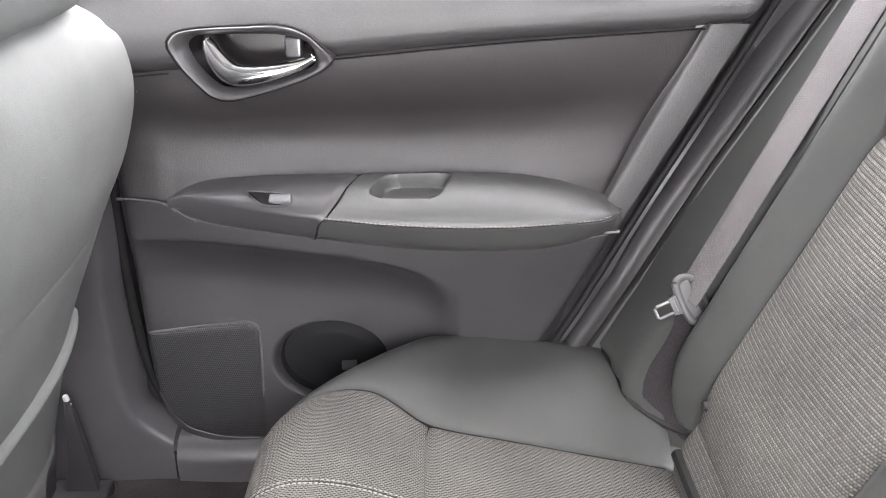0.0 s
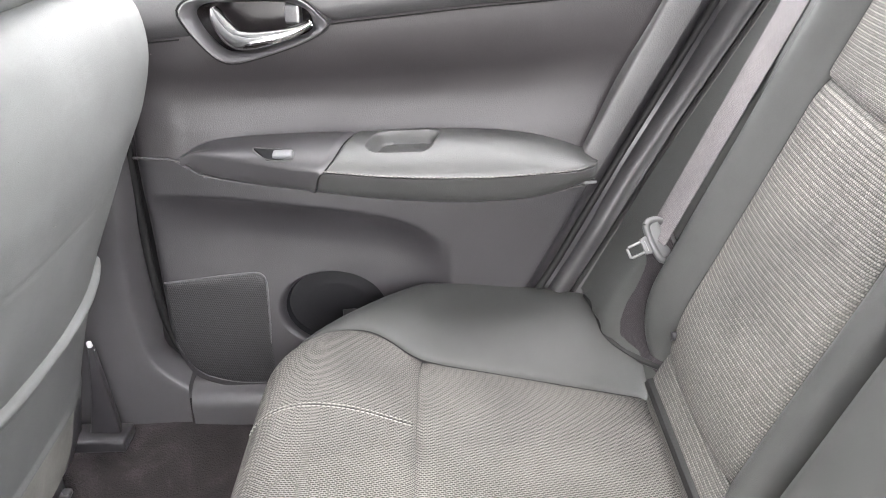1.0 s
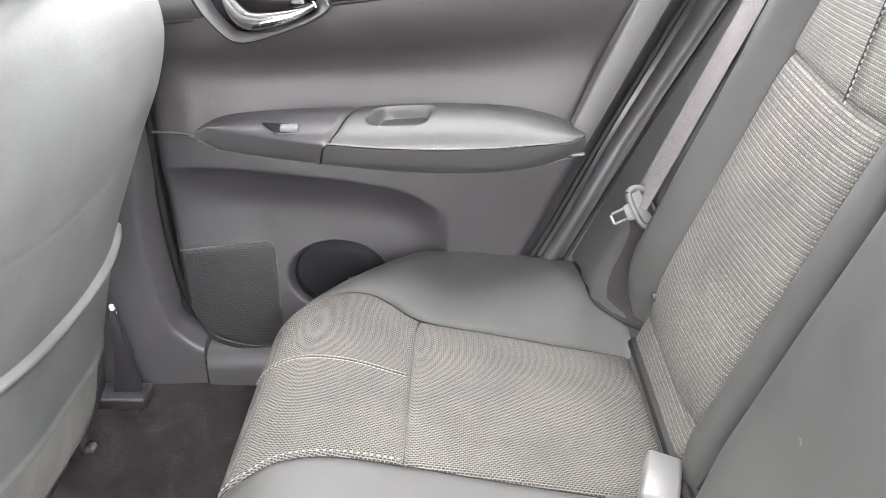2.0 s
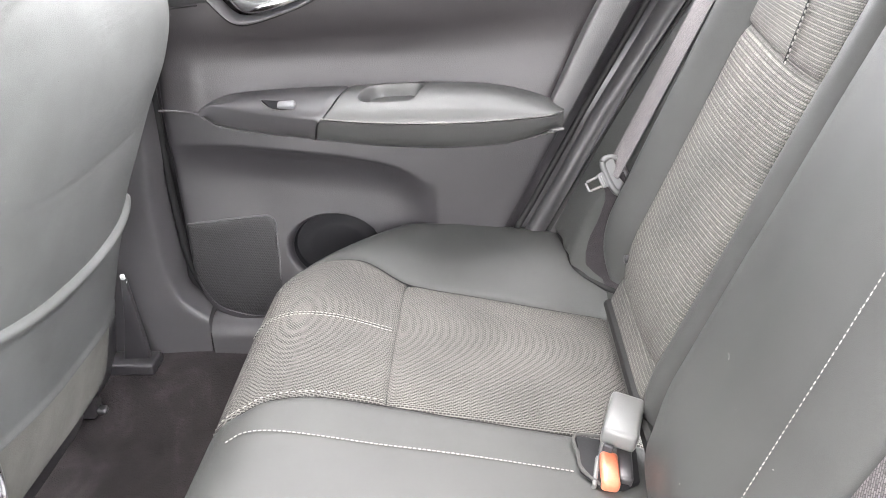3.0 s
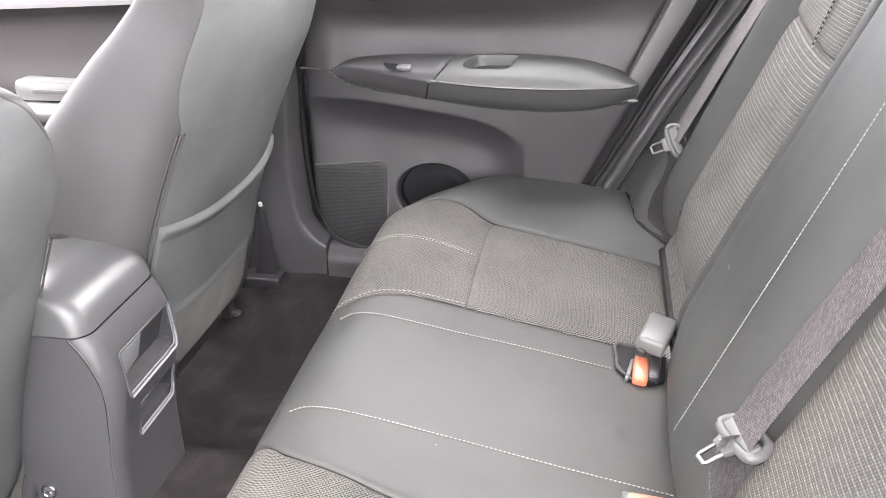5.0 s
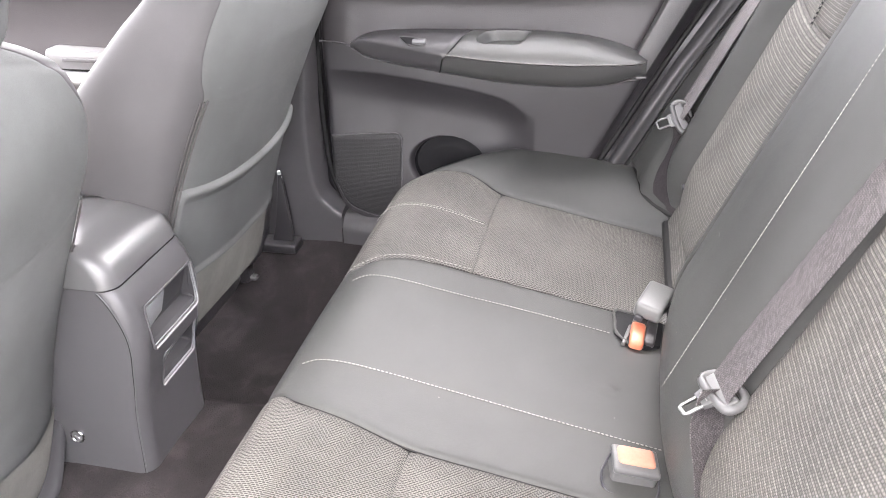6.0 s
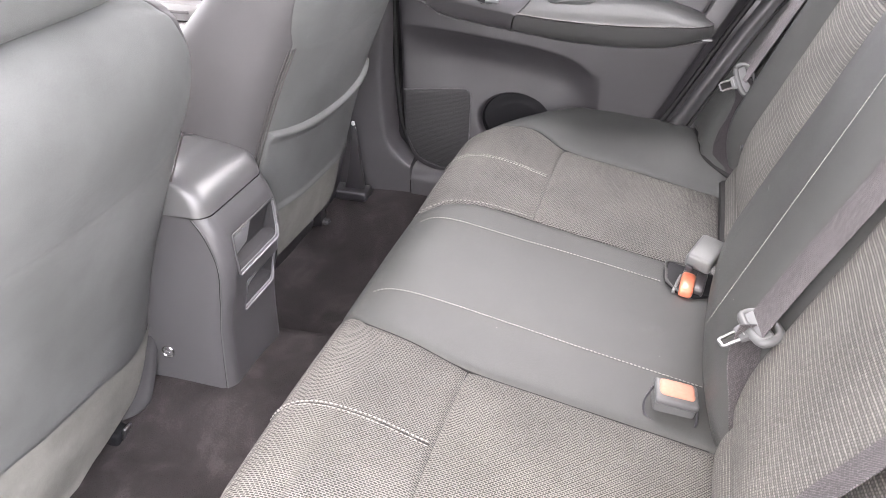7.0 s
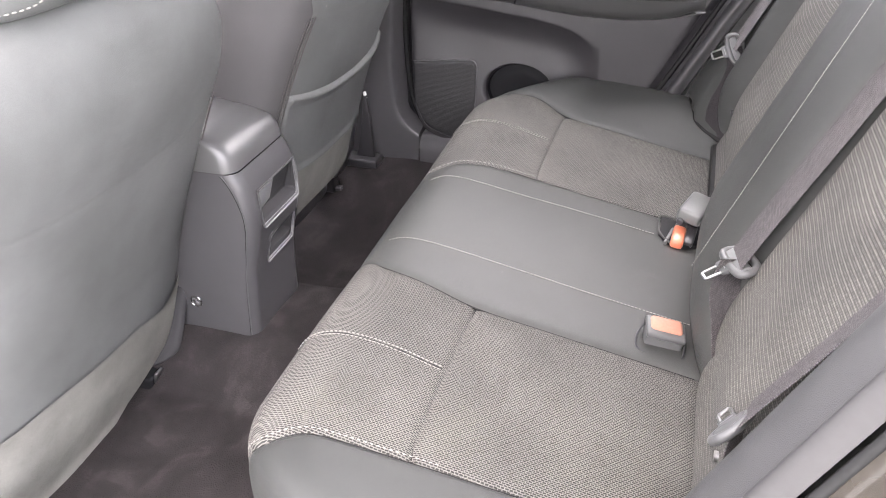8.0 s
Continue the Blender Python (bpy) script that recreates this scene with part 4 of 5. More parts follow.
# ---- right front door, seen past the seat ----
door_front = thing("door_2", "charcoal front door with a silver switch plate", "door", (-0.95, 0.72, 0.18), kind="structure")
fpanel = lambda u, v: Vector((lerp(-1.55, -0.47, u), 0.690 + table([(0.18, 0.0), (0.5, 0.0), (0.58, 0.02), (0.66, 0.025), (0.69, 0.005), (0.71, 0.06)])(lerp(0.18, 0.71, v)), lerp(0.18, 0.697 + 0.034 * u * u, v)))
pieces = [part("door_panel", sheet(fpanel, 20, 40), BACKDOOR)]
plate = [(p.x, p.y) for p in rounded([(-1.03, 0.498), (-0.855, 0.498), (-0.868, 0.536), (-1.03, 0.541)], 0.012)[:-1]]
pieces.append(part("switch_plate", slab(plate, 0.652, 0.69, 0.004), SILVER, None, "silver switch plate"))
pieces.append(part("grab_trim", slab([(-0.99, 0.514), (-0.905, 0.514), (-0.905, 0.5215), (-0.99, 0.5215)], 0.6500, 0.656, 0.001), RIM, None, "darker slot in the plate"))
pieces.append(part("armrest", tube(smooth_path([(-1.35, 0.67, 0.470), (-1.05, 0.65, 0.470), (-0.80, 0.66, 0.465), (-0.70, 0.675, 0.46)], 30), 0.026, 12), PAD, None, "grey armrest"))
under(door_front, pieces)

# ---- front seats ----
SEAT_X = table([(0.10, -0.560), (0.165, -0.532), (0.284, -0.490), (0.384, -0.455), (0.488, -0.414), (0.576, -0.375), (0.640, -0.344), (0.687, -0.322), (0.745, -0.306), (0.785, -0.305), (0.812, -0.312), (0.840, -0.330), (0.865, -0.362), (0.876, -0.40)])
SEAT_IN = table([(0.07, 0.056), (0.10, 0.052), (0.20, 0.050), (0.30, 0.060), (0.40, 0.064), (0.49, 0.062), (0.63, 0.066), (0.73, 0.080), (0.79, 0.106), (0.81, 0.118), (0.84, 0.160), (0.865, 0.22), (0.876, 0.28)])
SEAT_OUT = table([(0.10, 0.580), (0.3, 0.592), (0.40, 0.588), (0.49, 0.588), (0.63, 0.606), (0.73, 0.608), (0.79, 0.590), (0.81, 0.574), (0.84, 0.530), (0.865, 0.47), (0.876, 0.41)])
SEAT_DEEP = table([(0.10, 0.24), (0.5, 0.25), (0.64, 0.230), (0.72, 0.185), (0.77, 0.140), (0.81, 0.10), (0.84, 0.075), (0.865, 0.05), (0.876, 0.02)])


def seat_ring(z, a):
    """Around the seat back at height z: a from 0 to 1, beginning in the middle of its rear face."""
    lo, hi, x, deep = SEAT_IN(z), SEAT_OUT(z), SEAT_X(z), SEAT_DEEP(z)
    cy, w = (lo + hi) / 2, (hi - lo) / 2
    ang = a * 2 * math.pi
    c, s = math.cos(ang), math.sin(ang)
    power = 0.42
    py = cy + w * math.copysign(abs(s) ** power, s)
    px = x - deep / 2 + deep / 2 * math.copysign(abs(c) ** power, c)
    bow = 0.016 * (1 - ((py - cy) / w) ** 2) if c > 0 else -0.03 * (1 - ((py - cy) / w) ** 2)
    return Vector((px + bow * (1 if c > 0 else -1), py, z))


SIDE_SEAM = table([(0.20, -0.119), (0.63, -0.119), (0.665, -0.145), (0.70, -0.162), (0.74, -0.160), (0.79, -0.135), (0.83, -0.121), (0.876, -0.119)])


def seat_back(z0, z1, mark=None):
    def f(u, v):
        z = lerp(z0, z1, u)
        p = seat_ring(z, v)
        if mark:
            p.x -= mark(p.y, z) if math.cos(v * 2 * math.pi) > 0 else 0
        n = noise.noise(Vector((p.x * 6, p.y * 8, z * 8))) + 0.5 * noise.noise(Vector((p.y * 19, z * 17, 2.0)))
        p.x += 0.0018 * n
        p.y += 0.0012 * n
        return p
    def half(a0, a1):
        def g(u, v):
            z = lerp(z0, z1, u)
            b0, b1 = a0(z), a1(z)
            p = f(u, lerp(b0, b1, v))
            d = min(v, 1 - v) * abs(b1 - b0)
            sink = 0.0016 * math.exp(-d / 0.0022)
            p.x -= sink
            p.y += sink if b1 < 0 else 0
            return p
        return sheet(g, 170, 90)
    return half(SIDE_SEAM, lambda z: 0.5), half(lambda z: -0.5, SIDE_SEAM)


def crease(y, z):
    line = 0.605 + 0.02 * ((y - 0.35) / 0.23) ** 2
    seam = 0.846 - 0.026 * ((y - 0.35) / 0.18) ** 2
    return 0.0011 * math.exp(-((z - line) / 0.003) ** 2) - 0.0010 * ss((line - z) / 0.05) + 0.003 * math.exp(-((z - seam) / 0.004) ** 2)


# rear edge of the driver seat's shield
SHIELD = [(-0.480, 0.107, 0.273), (-0.4826, 0.114, 0.248), (-0.4892, 0.139, 0.179), (-0.495, 0.159, 0.143), (-0.518, 0.174, 0.125), (-0.540, 0.189, 0.120)]


def front_seat(hem, low, pocket):
    made = []
    rear, flank = seat_back(0.21, 0.876, crease)
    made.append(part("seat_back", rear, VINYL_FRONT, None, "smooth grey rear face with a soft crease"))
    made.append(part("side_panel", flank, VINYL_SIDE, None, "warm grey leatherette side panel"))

    def flap(u, v):
        a = lerp(-0.136, 0.128, v)
        y = seat_ring(0.28, a).y
        z = lerp(low(y), hem(y) + 0.003 * math.sin(31 * y), u)
        p = seat_ring(z, a)
        fall = 1 - ss((z - 0.17) / 0.09)
        return p + Vector((0.006 + 0.003 * math.sin(13 * y + 6 * z) * fall + 0.004 * fall, 0, 0))
    made.append(part("back_flap", sheet(flap, 24, 70), FLAP, None, "pale grey coarse cloth flap"))
    plate = [(-0.525, 0.30), (-0.503, 0.285), (-0.500, 0.23), (-0.522, 0.15), (-0.540, 0.105), (-0.57, 0.088), (-0.66, 0.09), (-0.66, 0.30)]
    if pocket:
        made.append(part("side_shield", slab(plate, 0.080, 0.150, 0.012), PLASTIC, None, "dark plastic shield low on the seat"))
        made.append(part("side_shield", slab([(x, z + 0.02) for x, z in plate], 0.500, 0.572, 0.012), PLASTIC, None, "dark plastic shield low on the seat"))
    if not pocket:
        rim = smooth_path(SHIELD, 30)

        def shield(u, v):
            """A shield that bulges outwards towards its foot and rounds off at its edge."""
            p = rim[round(v * 29)]
            a = min(1.0, u / 0.2) * math.pi / 2
            return p + Vector((-0.008 * (1 - math.cos(a)) - 0.10 * max(0.0, u - 0.2), 0.008 * math.sin(a) - 0.008, 0.004 * (1 - math.cos(a)) + 0.03 * max(0.0, u - 0.2)))
        made.append(part("side_shield", sheet(shield, 16, 29), VENT, None, "dark grey plastic shield low on the seat"))
        made.append(part("shield_foot", block(0.055, 0.036, 0.034, 0.006, pose(-0.555, 0.190, 0.100, 0, 12, 0)), BLACK, None, "black foot of the seat rail"))
        made.append(part("foot_clip", block(0.006, 0.020, 0.026, 0.002, pose(-0.524, 0.186, 0.106, 0, 20, 0)), STEEL, None, "bright clip"))
    if pocket:
        line = table([(0.09, 0.497), (0.115, 0.490), (0.19, 0.474), (0.283, 0.461), (0.383, 0.456), (0.47, 0.460), (0.53, 0.474), (0.59, 0.496)])
        def map_pocket(u, v):
            a = lerp(-0.1185, 0.135, v)
            y0 = seat_ring(0.46, a).y
            z = lerp(line(y0), hem(seat_ring(0.28, a).y) - 0.003, u)
            drop = line(y0) - z
            p = seat_ring(z, a)
            swell = 0.0125 * math.sin(min(1.0, drop / 0.022) * math.pi) if drop < 0.011 else lerp(0.0125, 0.0065, ss((drop - 0.011) / 0.016)) + 0.004 * ss((u - 0.9) / 0.1)
            end = ss(v / 0.03) * ss((1 - v) / 0.03)
            slack = 0.003 * noise.noise(Vector((y0 * 9, z * 7, 5.0))) * ss(drop / 0.05)
            return p + Vector(((swell + slack) * end - 0.003 * (1 - ss(drop / 0.003)), 0, 0))
        # A thin black tube paints the shade inside the pocket's opening.
        mouth = [map_pocket(0.0, 0.03 + 0.94 * k / 60) + Vector((0.0028, 0, 0.0012)) for k in range(61)]
        made.append(part("pocket_mouth_shade", tube(mouth, 0.0015, 6), RUBBER_AND_SHADE, None, "added black tube for shade at the mouth of the pocket"))
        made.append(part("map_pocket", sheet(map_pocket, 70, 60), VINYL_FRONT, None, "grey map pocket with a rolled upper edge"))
    for turn in (-0.132, -0.123, -0.114):
        seam = [seat_ring(z, turn) + Vector((0.0026, -0.0022, 0)) for z in (lerp(0.24, 0.63, k / 24) for k in range(25))]
        made.append(part("zip_seam", tube(seam, 0.0014 if turn > -0.13 else 0.0010, 6), VINYL_SEAM, None, "thin dark zip seam"))
    edge = [seat_ring(z, -0.40) for z in (lerp(0.30, 0.81, k / 24) for k in range(25))]
    made.append(part("stitching", stitches(edge, 0.004, 0.0025, 0.001), STITCH, None, "pale stitching along the bolster"))
    # head restraint

    def head(u, v):
        a = v * 2 * math.pi
        c, s = math.cos(a), math.sin(a)
        z = lerp(0.840, 1.07, u)
        e = math.sqrt(max(0.0, 1 - (2 * u - 1) ** 10))
        w = 0.162 * (0.86 + 0.14 * e)
        return Vector((-0.352 + 0.35 * (z - 0.86) + 0.068 * (0.6 + 0.4 * e) * math.copysign(abs(c) ** 0.6, c) - 0.01, 0.348 + w * math.copysign(abs(s) ** 0.55, s), z))
    bm = sheet(head, 24, 48, wrap=True)
    bmesh.ops.holes_fill(bm, edges=[e for e in bm.edges if e.is_boundary])
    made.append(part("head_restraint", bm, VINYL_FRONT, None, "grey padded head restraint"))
    if not pocket:
        turn = table([(0.0, 0.16), (0.25, 0.09), (0.4, 0.065), (0.6, 0.055), (1.0, 0.050)])
        rise = table([(0.0, 0.07), (0.25, 0.08), (0.4, 0.11), (0.6, 0.17), (1.0, 0.85)])
        curve = [head(rise(k / 30), turn(k / 30)) + Vector((0.0008, 0.0006, 0)) for k in range(31)]
        made.append(part("stitching", stitches(curve, 0.005, 0.0025, 0.001), STITCH, None, "pale stitching up the head restraint"))
    for dy in (-0.06, 0.06):
        made.append(part("head_post", tube([(-0.375, 0.348 + dy, 0.80), (-0.345, 0.348 + dy, 0.90)], 0.007, 12), STEEL))

    def seat_base(u, v):
        a = v * 2 * math.pi
        c, s = math.cos(a), math.sin(a)
        y = 0.345 + 0.200 * math.copysign(abs(s) ** 0.4, s)
        x = -0.80 + 0.25 * math.copysign(abs(c) ** 0.4, c)
        z = lerp(0.10, 0.31, u)
        return Vector((x, y, z))
    made.append(part("seat_cushion", sheet(seat_base, 10, 40, wrap=True), PLASTIC, None, "dark plastic seat base"))
    for y in (0.155, 0.53):
        made.append(part("rail", block(0.36, 0.034, 0.05, 0.006, pose(-0.735, y, 0.098)), PLASTIC, None, "black seat rail"))
        made.append(part("rail_clip", block(0.022, 0.018, 0.010, 0.003, pose(-0.552, y, 0.082)), RIM))
    return made


seat_r = thing("front_seat", "grey front passenger seat with a rolled map pocket", "car seat", (-0.6, 0.35, 0.07), "front seats")
under(seat_r, front_seat(table([(0.06, 0.310), (0.16, 0.306), (0.26, 0.298), (0.40, 0.286), (0.545, 0.287), (0.60, 0.292)]),
                         table([(0.06, 0.174), (0.39, 0.172), (0.50, 0.172), (0.53, 0.190), (0.56, 0.245), (0.60, 0.27)]), True))
seat_l = thing("front_seat", "grey front driver seat with pale flap behind", "car seat", (-0.6, 0.35, 0.07), "front seats")
for o in front_seat(table([(0.06, 0.325), (0.11, 0.292), (0.14, 0.272), (0.187, 0.262), (0.29, 0.278), (0.45, 0.288), (0.60, 0.288)]),
                    table([(0.06, 0.200), (0.09, 0.186), (0.11, 0.178), (0.13, 0.172), (0.16, 0.158), (0.20, 0.136), (0.25, 0.108), (0.32, 0.085), (0.60, 0.082)]), False):
    o.parent = seat_l
    o.matrix_basis = Matrix.Translation(-seat_l.location)
    bm = bmesh.new()
    bm.from_mesh(o.data)
    bmesh.ops.transform(bm, matrix=Matrix.Translation((0.6, 0, -0.07)) , verts=bm.verts)
    bmesh.ops.transform(bm, matrix=Matrix.Diagonal((1, -1, 1, 1)), verts=bm.verts)
    bmesh.ops.reverse_faces(bm, faces=bm.faces)
    bm.to_mesh(o.data)
    bm.free()
    o.matrix_basis = Matrix()
seat_l.location = (-0.6 - 0.089, 0.024, 0.07 - 0.070)

# ---- rear end of the centre console ----
console = thing("center_console", "charcoal plastic centre console with two rear air vents", "console", (-0.55, 0, 0.10))
pieces = []
CON_X = table([(0.09, -0.440), (0.22, -0.433), (0.28, -0.419), (0.33, -0.409), (0.37, -0.409), (0.40, -0.416), (0.428, -0.431)])


def con_ring(z, t, top=False):
    """Across the rear of the console at height z, from the left flank round to the right."""
    x, w, r = CON_X(z), 0.088, 0.024
    if t < 0.25:
        return Vector((lerp(-0.80, x - r, t / 0.25), -w, z))
    if t > 0.75:
        return Vector((lerp(x - r, -0.80, (t - 0.75) / 0.25), w + 0.008, z))
    s = (t - 0.25) / 0.5
    if s < 0.2:
        a = s / 0.2 * math.pi / 2
        return Vector((x - r + r * math.sin(a), -w + r - r * math.cos(a), z))
    if s > 0.8:
        a = (1 - s) / 0.2 * math.pi / 2
        return Vector((x - r + r * math.sin(a), w + 0.008 - r + r * math.cos(a), z))
    return Vector((x, lerp(-w + r, w + 0.008 - r, (s - 0.2) / 0.6), z))


VENTS = ((0.0090, 0.355, 0.137, 0.070), (0.0265, 0.258, 0.109, 0.060))
body = sheet(lambda u, v: con_ring(lerp(0.085, 0.4262, u), v), 110, 260)
gone = []
for fc in body.faces:
    c = fc.calc_center_median()
    if c.x > -0.47 and any(abs(c.y - y) < w / 2 and abs(c.z - z) < h / 2 for y, z, w, h in VENTS):
        gone.append(fc)
bmesh.ops.delete(body, geom=gone, context="FACES")
con_body = part("body", body, SMOOTH, None, "charcoal plastic body")
pieces.append(con_body)
SEAM_T = table([(0.08, 0.280), (0.23, 0.288), (0.30, 0.275), (0.35, 0.268), (0.39, 0.255), (0.424, 0.249)])
edge = [con_ring(z, SEAM_T(z)) for z in (lerp(0.086, 0.424, k / 30) for k in range(31))]
pieces.append(part("flank_seam", tube(edge, 0.0010, 6), TONGUE, None, "pale seam where the fascia meets the flank"))
pieces.append(part("flank_gap", tube([p + Vector((-0.0018, -0.0002, 0)) for p in edge], 0.0009, 6), RUBBER_AND_SHADE))


def con_cap(u, v):
    """The lid: a smooth cap that rolls forward over the top."""
    z = lerp(0.428, 0.50, min(1, u / 0.5))
    a = min(1, u / 0.5) * math.pi / 2
    base = con_ring(0.428, v)
    zz = 0.428 + 0.060 * math.sin(a)
    x = base.x - 0.075 * (1 - math.cos(a)) if base.x > -0.5 else base.x
    y = base.y * (1 - 0.07 * (1 - math.cos(a)))
    if u > 0.5:
        k = (u - 0.5) / 0.5
        return Vector((lerp(x, -0.64, k * 0.6), lerp(y, 0, k), zz + 0.012 * math.sin(k * math.pi / 2)))
    return Vector((x, y, zz))


pieces.append(part("lid", sheet(con_cap, 24, 60), LID, None, "satin charcoal lid"))
for y, z, w, h in VENTS:
    tilt = math.degrees(math.atan2(CON_X(z + h / 2) - CON_X(z - h / 2), h))
    m = pose(CON_X(z), y, z, 0, tilt, 0)
    corner = [(-w / 2, -h / 2), (w / 2 - 0.012, -h / 2), (w / 2 - 0.001, -h / 2 + 0.016), (w / 2 - 0.001, h / 2 - 0.004), (w / 2 - 0.006, h / 2), (-w / 2, h / 2)]
    bend = lambda p: Vector((-0.016 * max(0.0, (p[0] + y - 0.062) / 0.026) ** 2, p[0], p[1]))

    fold = [(h / 2 - 0.001, 0.0005), (h / 2 - 0.006, 0.005), (-0.18 * h, 0.022), (-0.28 * h, 0.023), (-h / 2 + 0.008, 0.008), (-h / 2 + 0.001, 0.002)]

    def well(u, v):
        """A wedge-shaped recess: a wall that slopes back and a floor that runs out to the lip."""
        zz, deep = fold[round(v * 5)]
        yy = lerp(-w / 2 + 0.001, w / 2 - 0.003, u)
        side = min(1.0, min(u, 1 - u) * 12)
        return m @ (bend((yy, zz)) + Vector((-deep * side, 0, 0)))
    vent = part("air_vent", sheet(well, 26, 5), VENT, None, "open vent with a polished lip", smooth=False)
    pieces.append(vent)
    part("vent_frame", tube([m @ bend(p) for p in rounded(corner, 0.004)], 0.0016, 8, caps=False), SMOOTH, vent)
    for out, inset, r in ((0.0022, 0.0, 0.0015), (-0.001, 0.0042, 0.0011)):
        edge = [(corner[0][0] + 0.002, corner[0][1] + inset), (corner[1][0] - inset * 0.4, corner[1][1] + inset), (corner[2][0] - inset, corner[2][1] + inset * 0.6), (corner[3][0] - inset, corner[3][1])]
        part("vent_lip", tube([m @ (bend(p) + Vector((out, 0, 0))) for p in rounded(edge, 0.006, False)], r, 8), LIP, vent, "bright vent lip")
    tile = bmesh.new()
    for dx in (0.0, -0.004):
        for yy, zz, deep in ((-w / 2 + 0.004, h / 2 - 0.006, 0.002), (-w / 2 + 0.43 * w, h / 2 - 0.006, 0.003), (-w / 2 + 0.43 * w, -0.12 * h, 0.016), (-w / 2 + 0.004, -0.10 * h, 0.007)):
            tile.verts.new(m @ Vector((dx - deep, yy, zz)))
    tile.verts.ensure_lookup_table()
    for quad in ((0, 1, 2, 3), (7, 6, 5, 4), (0, 4, 5, 1), (1, 5, 6, 2), (2, 6, 7, 3), (3, 7, 4, 0)):
        tile.faces.new([tile.verts[k] for k in quad])
    bmesh.ops.bevel(tile, geom=tile.edges[:], offset=0.0008, segments=2, profile=0.5, affect="EDGES")
    part("vent_slider", tile, LIP, vent, "pale grey vent slider")
screw = part("screw_cap", tube([(-0.552, -0.0875, 0.163), (-0.552, -0.0896, 0.163)], 0.0088, 24), RIM, None, "small round screw cap")
pieces.append(screw)
part("screw_ring", tube([Vector((-0.552 + 0.0105 * math.cos(a), -0.0890, 0.163 + 0.0105 * math.sin(a))) for a in (2 * math.pi * k / 32 for k in range(33))], 0.0016, 8, caps=False), CHROME, screw, "bright ring")
part("screw_slot", block(0.010, 0.0016, 0.0026, 0.0006, pose(-0.552, -0.0900, 0.163, 0, 25, 0)), CHROME, screw, "bright bar")
under(console, pieces)


# ---- seat belts ----
def tongue(m, wide=0.052):
    """A belt tongue: plastic bow with a slot, and a steel blade with a window."""
    made = []
    w = wide / 2
    bow = smooth_path([(-w, 0, -0.004), (-w - 0.002, 0.003, 0.008), (-w + 0.006, 0.006, 0.018), (0, 0.006, 0.020), (w - 0.006, 0.006, 0.018), (w + 0.002, 0.003, 0.008), (w, 0, -0.004), (0, 0, -0.007)], 40, True)
    made.append(part("bow", tube([m @ p for p in bow + bow[:1]], 0.0050, 10, caps=False), TONGUE, None, "grey plastic bow"))
    blade = [(-0.0072, -0.006), (-0.0072, -0.036), (-0.0056, -0.039), (0.0056, -0.039), (0.0072, -0.036), (0.0072, -0.006)]
    bm = tube([m @ Vector((x, 0.0, z)) for x, z in blade], 0.0021, 8)
    tube([m @ Vector((-0.0072, 0, -0.014)), m @ Vector((0.0072, 0, -0.014))], 0.0036, 6, bm)
    made.append(part("blade", bm, STEEL, None, "steel latch blade with a window"))
    neck = slab([(-wide * 0.27, -0.006), (wide * 0.27, -0.006), (0.0105, -0.020), (-0.0105, -0.020)], -0.0032, 0.0032, 0.0012)
    bmesh.ops.transform(neck, matrix=m, verts=neck.verts)
    made.append(part("neck", neck, TONGUE, None, "grey plastic neck"))
    made.append(part("bow_face", block(wide * 0.98, 0.007, 0.020, 0.003, m @ pose(0, 0.001, 0.002)), TONGUE))
    return made


def belt(name, label, upper, lower, across_u, across_l, m, wide=0.052, cloth=None, lap=None):
    t = thing(name, label, "seat belt", m.translation, "rear seat belts")
    made = [part("shoulder_strap", ribbon(smooth_path(upper, 30), across_u, 0.047), cloth or WEBBING, None, "grey woven strap")]
    made.append(part("lap_strap", ribbon(smooth_path(lower, 20), across_l, 0.042), lap or cloth or WEBBING, None, "woven strap with shade put into its colour" if lap else "grey woven strap"))
    made += tongue(m, wide)
    under(t, made)
    return t


# Lap strap of this belt and both other belts use the shaded cloth.
hang = [Vector((0.3146 + 0.505 * (z - 0.5), 0.5348 + 0.150 * (z - 0.5), z - 0.0007)) for z in (0.495, 0.56, 0.65, 0.75, 0.87, 1.0)]
belt("seat_belt", "grey seat belt with its tongue hanging beside the outer bolster", hang,
     [(0.311, 0.534, 0.497), (0.324, 0.5365, 0.455), (0.3160, 0.5430, 0.41), (0.302, 0.5470, 0.37), (0.302, 0.546, 0.33), (0.34, 0.53, 0.28)],
     lambda k: (0.23, -0.97, 0.03), lambda k: (0.80, -0.58, 0.15),
     axes((0.312, 0.531, 0.493), (0.38, -0.38, -0.80), (0.85, 0.2, 0.45)), 0.048, lap=WEBBING_LAP_SHADED)
belt("seat_belt", "grey middle seat belt with its tongue against the backrest",
     [(0.322, -0.210, 0.470), (0.351, -0.207, 0.535), (0.391, -0.204, 0.62), (0.466, -0.198, 0.78), (0.57, -0.19, 1.0)],
     [(0.321, -0.212, 0.472), (0.315, -0.214, 0.43), (0.326, -0.218, 0.37), (0.335, -0.212, 0.30), (0.33, -0.20, 0.25)],
     lambda k: (0.25, -0.95, 0.12), lambda k: (0.80, 0.50, -0.20),
     axes((0.320, -0.212, 0.468), (0.35, -0.93, 0.05), (0.85, 0.25, 0.45)), cloth=WEBBING_SHADED)
